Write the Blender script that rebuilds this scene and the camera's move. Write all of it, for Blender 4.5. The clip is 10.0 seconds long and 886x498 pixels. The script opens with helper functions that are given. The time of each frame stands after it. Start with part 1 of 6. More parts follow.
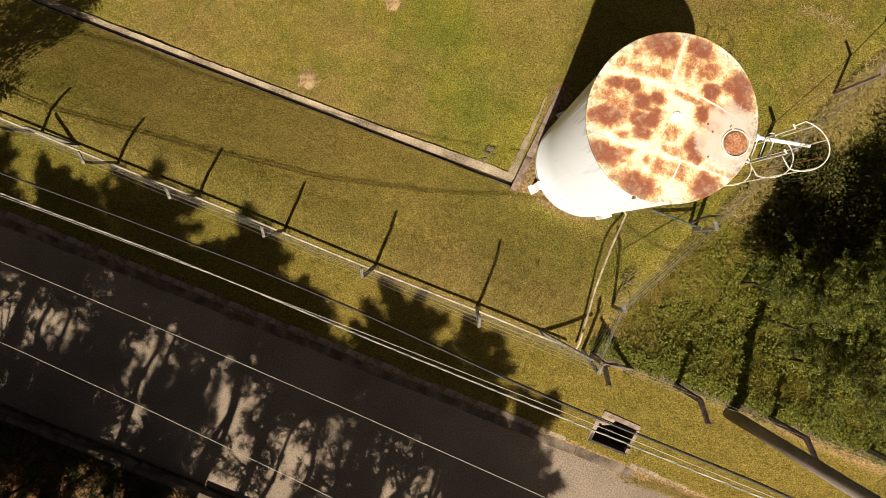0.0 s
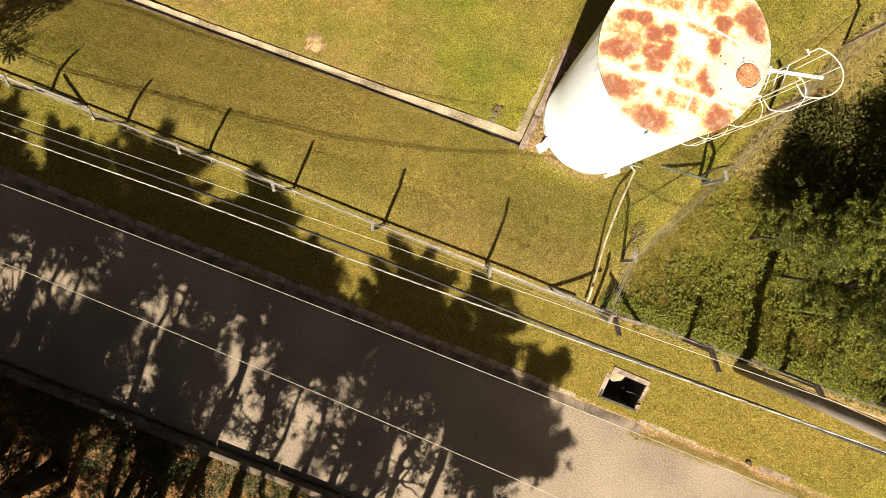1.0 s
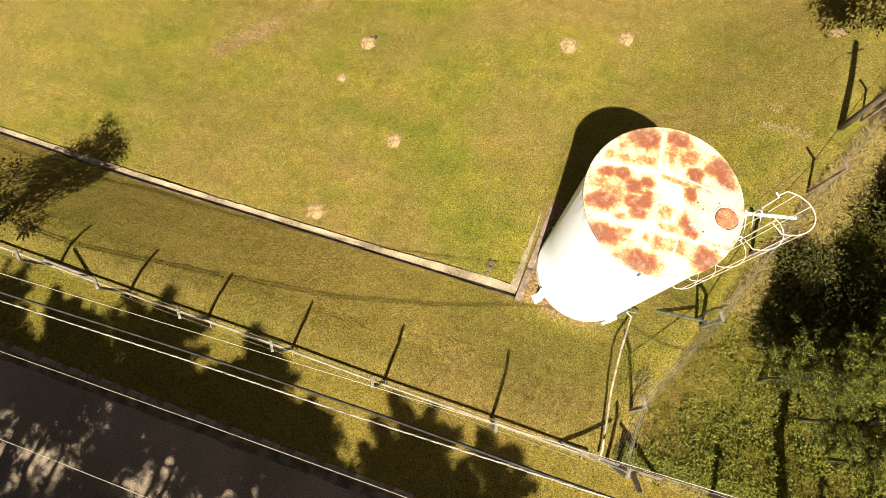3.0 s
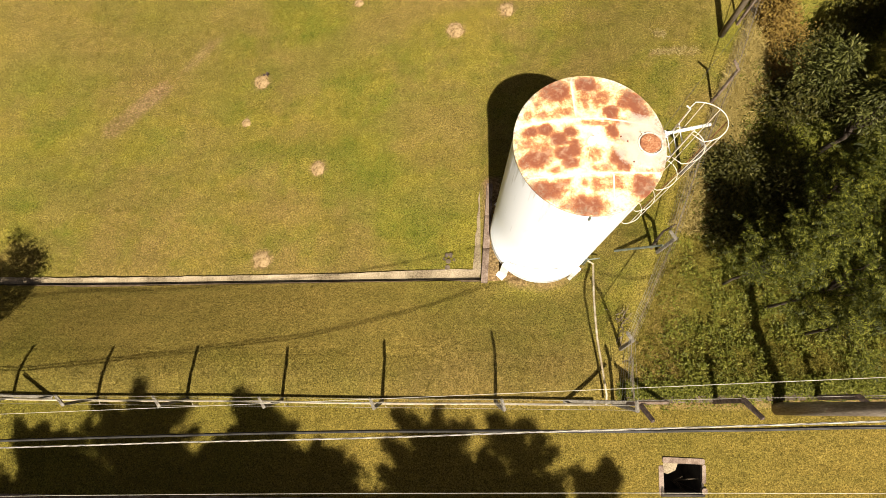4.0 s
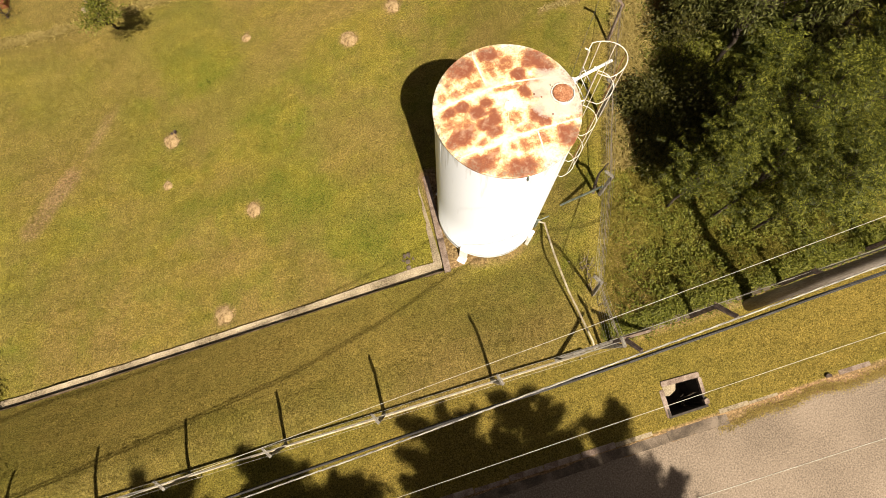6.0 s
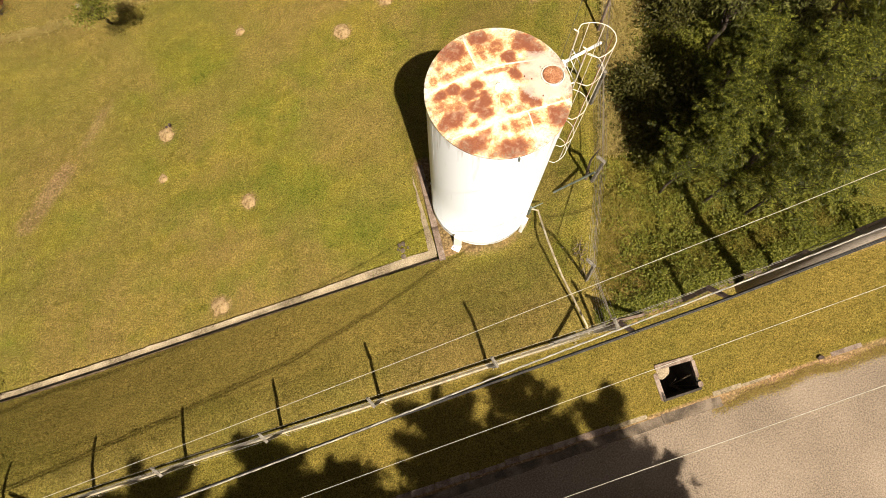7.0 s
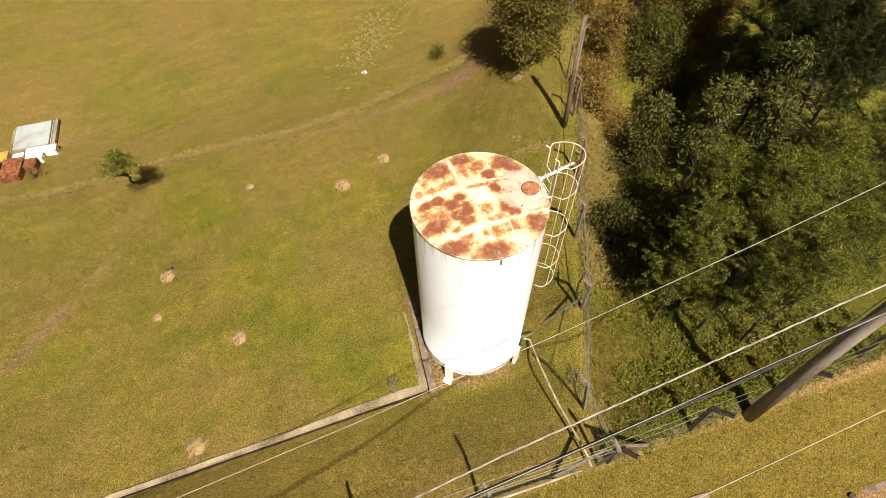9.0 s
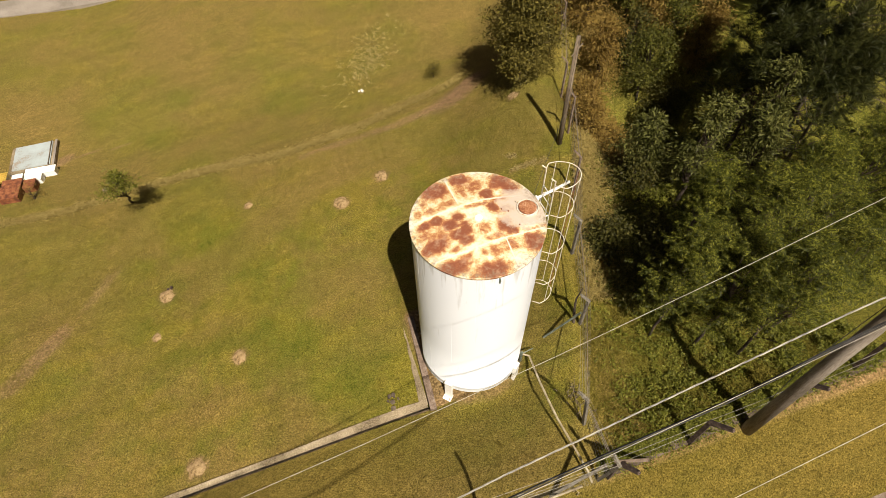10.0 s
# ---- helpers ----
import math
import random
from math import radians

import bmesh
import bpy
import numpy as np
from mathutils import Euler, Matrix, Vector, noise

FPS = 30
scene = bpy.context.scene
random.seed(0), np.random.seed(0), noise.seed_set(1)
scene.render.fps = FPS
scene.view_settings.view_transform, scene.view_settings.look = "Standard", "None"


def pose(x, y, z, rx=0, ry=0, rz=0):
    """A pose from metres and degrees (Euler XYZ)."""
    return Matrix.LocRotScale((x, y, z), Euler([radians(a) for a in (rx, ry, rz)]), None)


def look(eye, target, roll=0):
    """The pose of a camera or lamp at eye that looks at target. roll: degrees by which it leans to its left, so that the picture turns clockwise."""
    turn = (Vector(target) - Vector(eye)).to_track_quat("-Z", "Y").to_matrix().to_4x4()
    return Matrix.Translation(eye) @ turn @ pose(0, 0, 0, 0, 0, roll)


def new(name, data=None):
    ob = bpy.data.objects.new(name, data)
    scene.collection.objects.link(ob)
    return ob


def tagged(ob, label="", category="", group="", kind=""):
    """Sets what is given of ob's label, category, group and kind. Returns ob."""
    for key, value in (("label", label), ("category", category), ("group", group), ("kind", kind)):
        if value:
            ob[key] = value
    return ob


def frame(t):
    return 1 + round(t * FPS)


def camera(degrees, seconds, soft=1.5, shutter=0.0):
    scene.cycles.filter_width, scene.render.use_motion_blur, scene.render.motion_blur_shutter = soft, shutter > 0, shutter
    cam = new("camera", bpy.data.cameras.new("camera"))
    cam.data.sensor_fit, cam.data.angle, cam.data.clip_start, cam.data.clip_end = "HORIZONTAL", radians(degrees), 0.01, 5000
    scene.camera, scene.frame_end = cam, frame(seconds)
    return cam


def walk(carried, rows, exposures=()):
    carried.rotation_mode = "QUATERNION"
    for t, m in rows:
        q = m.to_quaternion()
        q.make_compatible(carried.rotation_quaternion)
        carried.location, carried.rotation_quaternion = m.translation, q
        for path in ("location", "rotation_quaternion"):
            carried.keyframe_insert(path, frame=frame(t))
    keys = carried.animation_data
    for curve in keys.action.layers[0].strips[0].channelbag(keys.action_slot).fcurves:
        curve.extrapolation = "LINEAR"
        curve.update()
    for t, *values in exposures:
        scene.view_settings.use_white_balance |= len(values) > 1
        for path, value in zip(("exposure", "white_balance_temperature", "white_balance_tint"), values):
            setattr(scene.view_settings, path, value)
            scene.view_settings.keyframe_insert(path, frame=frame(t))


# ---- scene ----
SUN_EL = 56.4   # the sun stands in the south (-y)
EXPOSURES = [(t, e, 6900, tint) for t, e, tint in ((0.0, 0.7, 11), (0.5, 1.05, 9), (1.0, 1.32, 7.5), (1.5, 1.5, 6.5), (2.0, 1.56, 6), (2.5, 1.5, 6), (4.0, 1.06, 10), (5.0, 1.0, 11), (7.0, 0.96, 11), (8.0, 0.97, 11), (9.0, 0.85, 11), (9.5, 0.7, 11), (10.0, 0.6, 11))]
cam = camera(76.45, 10.0, 0.75)
ROWS = [
    (0.00, 0.000, 0.000, 16.000, -0.85, 0.59, 21.80),
    (0.50, 0.187, -0.817, 16.028, -1.13, 0.76, 21.59),
    (1.00, 0.217, -1.138, 16.044, -1.15, 0.73, 21.41),
    (1.50, 0.282, -1.165, 16.047, -0.73, 0.90, 21.44),
    (2.00, 0.314, -1.194, 16.045, 7.08, 0.95, 21.53),
    (2.50, 0.271, -1.321, 16.088, 14.99, 0.71, 21.55),
    (2.70, 0.245, -1.332, 16.081, 15.04, 0.66, 21.59),
    (3.80, 0.030, -1.637, 16.097, 15.81, 0.10, 2.56),
    (4.00, 0.032, -1.640, 16.120, 15.81, 0.11, 0.60),
    (4.50, 0.024, -1.589, 16.169, 15.61, 0.22, -3.01),
    (5.00, -0.002, -1.696, 16.133, 15.95, 0.33, -13.41),
    (5.50, -0.010, -1.726, 16.172, 15.82, 0.39, -16.23),
    (5.70, 0.002, -1.743, 16.185, 15.79, 0.38, -16.40),
    (6.80, -0.046, -2.206, 16.124, 16.46, 0.26, -17.11),
    (7.00, -0.040, -2.287, 16.151, 16.10, 0.27, -17.26),
    (7.50, -0.157, -2.993, 16.109, 16.32, 0.41, -17.46),
    (8.00, -0.138, -3.342, 15.899, 16.02, 0.66, -17.58),
    (8.50, 0.060, -3.516, 15.563, 18.43, 1.20, -17.55),
    (9.00, -0.112, -3.904, 15.429, 34.87, 0.79, -17.38),
    (9.50, -0.116, -3.842, 15.589, 36.52, 0.88, -17.71),
    (10.00, -0.158, -3.871, 15.660, 36.15, 0.89, -18.11),
]
walk(cam, [(t, pose(x, y, z, rx, ry, rz)) for t, x, y, z, rx, ry, rz in ROWS], EXPOSURES)

# ---- world, sun ----
world = bpy.data.worlds.new("sky")
scene.world = world
world.use_nodes = True
wn, wl = world.node_tree.nodes, world.node_tree.links
sky = wn.new("ShaderNodeTexSky")
sky.sky_type, sky.sun_disc = "NISHITA", False
sky.air_density, sky.dust_density, sky.ozone_density = 0.6, 7.0, 0.3
sky.sun_elevation, sky.sun_rotation = radians(SUN_EL), radians(180.0)
wn["Background"].inputs["Strength"].default_value = 0.0165
wl.new(sky.outputs["Color"], wn["Background"].inputs["Color"])
sun = new("sun", bpy.data.lights.new("sun", "SUN"))
sun.data.energy, sun.data.angle, sun.data.color = 5.0, radians(0.53), (1.0, 0.94, 0.84)
sun.matrix_world = look((0, -math.cos(radians(SUN_EL)) * 40, math.sin(radians(SUN_EL)) * 40), (0.2, 0, 0))

# ---- materials ----


def material(name, stops, scale=6.0, fine=60.0, rough=0.8, metal=0.0, bump=0.2, mix=0.4, spread=0.0, detail=6.0, spec=0.4, stretch=(1, 1, 1)):
    """A worn surface: a colour ramp over coarse and fine noise, fine relief, optional variation between pieces."""
    m = bpy.data.materials.new(name)
    m.use_nodes = True
    n, l = m.node_tree.nodes, m.node_tree.links
    b = n["Principled BSDF"]
    co = n.new("ShaderNodeTexCoord")
    mp = n.new("ShaderNodeMapping")
    mp.inputs["Scale"].default_value = stretch
    l.new(co.outputs["Object"], mp.inputs["Vector"])
    a, f = n.new("ShaderNodeTexNoise"), n.new("ShaderNodeTexNoise")
    for node, s in ((a, scale), (f, fine)):
        node.inputs["Scale"].default_value, node.inputs["Detail"].default_value = s, detail
        l.new(mp.outputs["Vector"], node.inputs["Vector"])
    mx = n.new("ShaderNodeMix")
    mx.data_type = "FLOAT"
    mx.inputs[0].default_value = mix
    l.new(a.outputs["Fac"], mx.inputs[2])
    l.new(f.outputs["Fac"], mx.inputs[3])
    ramp = n.new("ShaderNodeValToRGB")
    while len(ramp.color_ramp.elements) < len(stops):
        ramp.color_ramp.elements.new(0.5)
    for e, (p, c) in zip(ramp.color_ramp.elements, stops):
        e.position, e.color = 0.5 + (p - 0.5) * 0.62, (*c, 1)
    l.new(mx.outputs[0], ramp.inputs["Fac"])
    out = ramp.outputs["Color"]
    if spread:
        info, hsv, mr = n.new("ShaderNodeObjectInfo"), n.new("ShaderNodeHueSaturation"), n.new("ShaderNodeMapRange")
        mr.inputs["To Min"].default_value, mr.inputs["To Max"].default_value = 1 - spread, 1 + spread
        l.new(info.outputs["Random"], mr.inputs["Value"])
        l.new(mr.outputs["Result"], hsv.inputs["Value"])
        l.new(out, hsv.inputs["Color"])
        out = hsv.outputs["Color"]
    l.new(out, b.inputs["Base Color"])
    b.inputs["Roughness"].default_value, b.inputs["Metallic"].default_value = rough, metal
    b.inputs["Specular IOR Level"].default_value = spec
    if bump:
        bp = n.new("ShaderNodeBump")
        bp.inputs["Strength"].default_value, bp.inputs["Distance"].default_value = bump, 0.02
        l.new(mx.outputs[0], bp.inputs["Height"])
        l.new(bp.outputs["Normal"], b.inputs["Normal"])
    return m


def leaf_material(name, dark, mid, light, rough=0.55, through_light=0.35, patches=0.8):
    """Leaves that differ from one another and let some light through."""
    m = bpy.data.materials.new(name)
    m.use_nodes = True
    n, l = m.node_tree.nodes, m.node_tree.links
    b = n["Principled BSDF"]
    geo, ramp = n.new("ShaderNodeNewGeometry"), n.new("ShaderNodeValToRGB")
    ramp.color_ramp.elements.new(0.5)
    for e, (p, c) in zip(ramp.color_ramp.elements, ((0.0, dark), (0.5, mid), (1.0, light))):
        e.position, e.color = p, (*c, 1)
    no = n.new("ShaderNodeTexNoise")
    no.inputs["Scale"].default_value = patches
    l.new(geo.outputs["Position"], no.inputs["Vector"])
    mx = n.new("ShaderNodeMix")
    mx.data_type, mx.inputs[0].default_value = "FLOAT", 0.45
    l.new(geo.outputs["Random Per Island"], mx.inputs[2])
    l.new(no.outputs["Fac"], mx.inputs[3])
    l.new(mx.outputs[0], ramp.inputs["Fac"])
    l.new(ramp.outputs["Color"], b.inputs["Base Color"])
    b.inputs["Roughness"].default_value = rough
    b.inputs["Specular IOR Level"].default_value = 0.18
    tr, ms = n.new("ShaderNodeBsdfTranslucent"), n.new("ShaderNodeMixShader")
    l.new(ramp.outputs["Color"], tr.inputs["Color"])
    ms.inputs["Fac"].default_value = through_light
    l.new(b.outputs["BSDF"], ms.inputs[1])
    l.new(tr.outputs["BSDF"], ms.inputs[2])
    l.new(ms.outputs["Shader"], n["Material Output"].inputs["Surface"])
    return m


def ground_material():
    """Mown grass, dry grass, rank growth and bare soil, by the cover that each part of the ground has."""
    m = bpy.data.materials.new("ground_cover")
    m.use_nodes = True
    n, l = m.node_tree.nodes, m.node_tree.links
    b = n["Principled BSDF"]
    geo = n.new("ShaderNodeNewGeometry")

    def tex(scale, detail=5.0, rough=0.6):
        t = n.new("ShaderNodeTexNoise")
        t.inputs["Scale"].default_value, t.inputs["Detail"].default_value, t.inputs["Roughness"].default_value = scale, detail, rough
        l.new(geo.outputs["Position"], t.inputs["Vector"])
        return t.outputs["Fac"]

    def ramp(src, *stops):
        r = n.new("ShaderNodeValToRGB")
        while len(r.color_ramp.elements) < len(stops):
            r.color_ramp.elements.new(0.5)
        for e, (p, c) in zip(r.color_ramp.elements, stops):
            e.position, e.color = p, (*c, 1)
        l.new(src, r.inputs["Fac"])
        return r.outputs["Color"]

    def blend(fac, x, y, kind="MIX"):
        k = n.new("ShaderNodeMix")
        k.data_type, k.blend_type = "RGBA", kind
        if isinstance(fac, float):
            k.inputs[0].default_value = fac
        else:
            l.new(fac, k.inputs[0])
        l.new(x, k.inputs[6])
        l.new(y, k.inputs[7])
        return k.outputs[2]

    def edge(src, noise_out, gain=0.5):
        """The mask with a ragged edge."""
        a = n.new("ShaderNodeMath")
        a.operation = "MULTIPLY_ADD"
        l.new(noise_out, a.inputs[0])
        a.inputs[1].default_value = gain
        l.new(src, a.inputs[2])
        r = n.new("ShaderNodeMapRange")
        r.inputs["From Min"].default_value, r.inputs["From Max"].default_value = 0.25 + gain / 2, 0.75 + gain / 2
        l.new(a.outputs[0], r.inputs["Value"])
        return r.outputs["Result"]

    wide, patch, tuft, blade = tex(0.22, 6, 0.7), tex(0.8, 6, 0.65), tex(15, 4, 0.7), tex(28, 4, 0.7)
    turn = n.new("ShaderNodeMapping")
    turn.inputs["Rotation"].default_value, turn.inputs["Scale"].default_value = (0, 0, radians(-47)), (0.11, 0.5, 1)
    l.new(geo.outputs["Position"], turn.inputs["Vector"])
    streak = n.new("ShaderNodeTexNoise")
    streak.inputs["Scale"].default_value, streak.inputs["Detail"].default_value, streak.inputs["Roughness"].default_value = 1.0, 7.0, 0.62
    l.new(turn.outputs["Vector"], streak.inputs["Vector"])
    lawn = ramp(blade, (0.375, (0.057, 0.045, 0.005)), (0.5, (0.152, 0.122, 0.017)), (0.64, (0.278, 0.222, 0.051)))
    lush = ramp(blade, (0.375, (0.040, 0.039, 0.005)), (0.5, (0.108, 0.102, 0.012)), (0.64, (0.200, 0.178, 0.037)))
    deep = ramp(blade, (0.375, (0.032, 0.033, 0.004)), (0.5, (0.104, 0.102, 0.013)), (0.64, (0.200, 0.186, 0.038)))
    dry = ramp(blade, (0.375, (0.060, 0.043, 0.009)), (0.5, (0.148, 0.108, 0.027)), (0.64, (0.258, 0.190, 0.060)))
    # dry grass lightened for the bank: colour replaces light its slope loses
    lit_bank = ramp(blade, (0.375, (0.074, 0.055, 0.010)), (0.5, (0.190, 0.146, 0.030)), (0.64, (0.320, 0.245, 0.064)))
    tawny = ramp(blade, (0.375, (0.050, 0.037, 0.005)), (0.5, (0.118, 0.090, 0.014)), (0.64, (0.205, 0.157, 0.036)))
    rank = ramp(blade, (0.375, (0.036, 0.036, 0.004)), (0.5, (0.104, 0.098, 0.013)), (0.64, (0.205, 0.180, 0.038)))
    soil = ramp(tuft, (0.3, (0.096, 0.056, 0.026)), (0.55, (0.200, 0.126, 0.063)), (0.75, (0.311, 0.215, 0.118)))
    litter = ramp(blade, (0.3, (0.048, 0.021, 0.009)), (0.5, (0.153, 0.073, 0.029)), (0.72, (0.317, 0.173, 0.073)))
    cover, more = n.new("ShaderNodeVertexColor"), n.new("ShaderNodeVertexColor")
    cover.layer_name, more.layer_name = "cover", "more"
    sep, sep2 = n.new("ShaderNodeSeparateColor"), n.new("ShaderNodeSeparateColor")
    l.new(cover.outputs["Color"], sep.inputs["Color"])
    l.new(more.outputs["Color"], sep2.inputs["Color"])
    g = n.new("ShaderNodeMapRange")
    g.inputs["From Min"].default_value, g.inputs["From Max"].default_value = 0.44, 0.58
    l.new(patch, g.inputs["Value"])
    base = blend(g.outputs["Result"], lawn, lush)
    h = n.new("ShaderNodeMapRange")
    h.inputs["From Min"].default_value, h.inputs["From Max"].default_value, h.inputs["To Max"].default_value = 0.45, 0.57, 0.95
    l.new(wide, h.inputs["Value"])
    base = blend(h.outputs["Result"], base, dry)
    worn = n.new("ShaderNodeMapRange")
    worn.inputs["From Min"].default_value, worn.inputs["From Max"].default_value, worn.inputs["To Max"].default_value = 0.48, 0.66, 0.8
    l.new(streak.outputs["Fac"], worn.inputs["Value"])
    base = blend(worn.outputs["Result"], base, dry)
    base = blend(edge(sep.outputs["Red"], patch), base, dry)
    base = blend(edge(sep2.outputs["Green"], patch, 0.8), base, deep)
    base = blend(edge(sep2.outputs["Blue"], patch, 0.3), base, lit_bank)
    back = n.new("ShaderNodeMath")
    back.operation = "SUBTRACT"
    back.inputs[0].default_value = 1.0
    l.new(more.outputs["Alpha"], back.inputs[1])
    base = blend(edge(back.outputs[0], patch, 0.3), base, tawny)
    base = blend(edge(sep.outputs["Green"], patch), base, rank)
    base = blend(edge(sep2.outputs["Red"], patch), base, litter)
    base = blend(edge(sep.outputs["Blue"], tuft), base, soil)
    mott = ramp(tuft, (0.32, (0.66, 0.66, 0.63)), (0.68, (1.30, 1.28, 1.26)))
    base = blend(1.0, base, mott, "MULTIPLY")
    tone = ramp(tex(0.13, 5, 0.6), (0.38, (0.91, 1.0, 0.82)), (0.5, (1.0, 1.0, 1.0)), (0.62, (1.08, 1.04, 1.12)))
    base = blend(1.0, base, tone, "MULTIPLY")
    clump = ramp(tex(3.4, 4, 0.65), (0.36, (0.90, 0.91, 0.88)), (0.64, (1.10, 1.09, 1.10)))
    base = blend(1.0, base, clump, "MULTIPLY")
    swath = n.new("ShaderNodeTexNoise")
    swath.inputs["Scale"].default_value, swath.inputs["Detail"].default_value, swath.inputs["Roughness"].default_value = 3.6, 5.0, 0.6
    l.new(turn.outputs["Vector"], swath.inputs["Vector"])
    mown = ramp(swath.outputs["Fac"], (0.36, (0.91, 0.935, 0.91)), (0.64, (1.085, 1.065, 1.09)))
    base = blend(1.0, base, mown, "MULTIPLY")
    l.new(base, b.inputs["Base Color"])
    b.inputs["Roughness"].default_value, b.inputs["Specular IOR Level"].default_value = 0.9, 0.15
    bp = n.new("ShaderNodeBump")
    bp.inputs["Strength"].default_value, bp.inputs["Distance"].default_value = 0.55, 0.03
    l.new(blade, bp.inputs["Height"])
    l.new(bp.outputs["Normal"], b.inputs["Normal"])
    return m


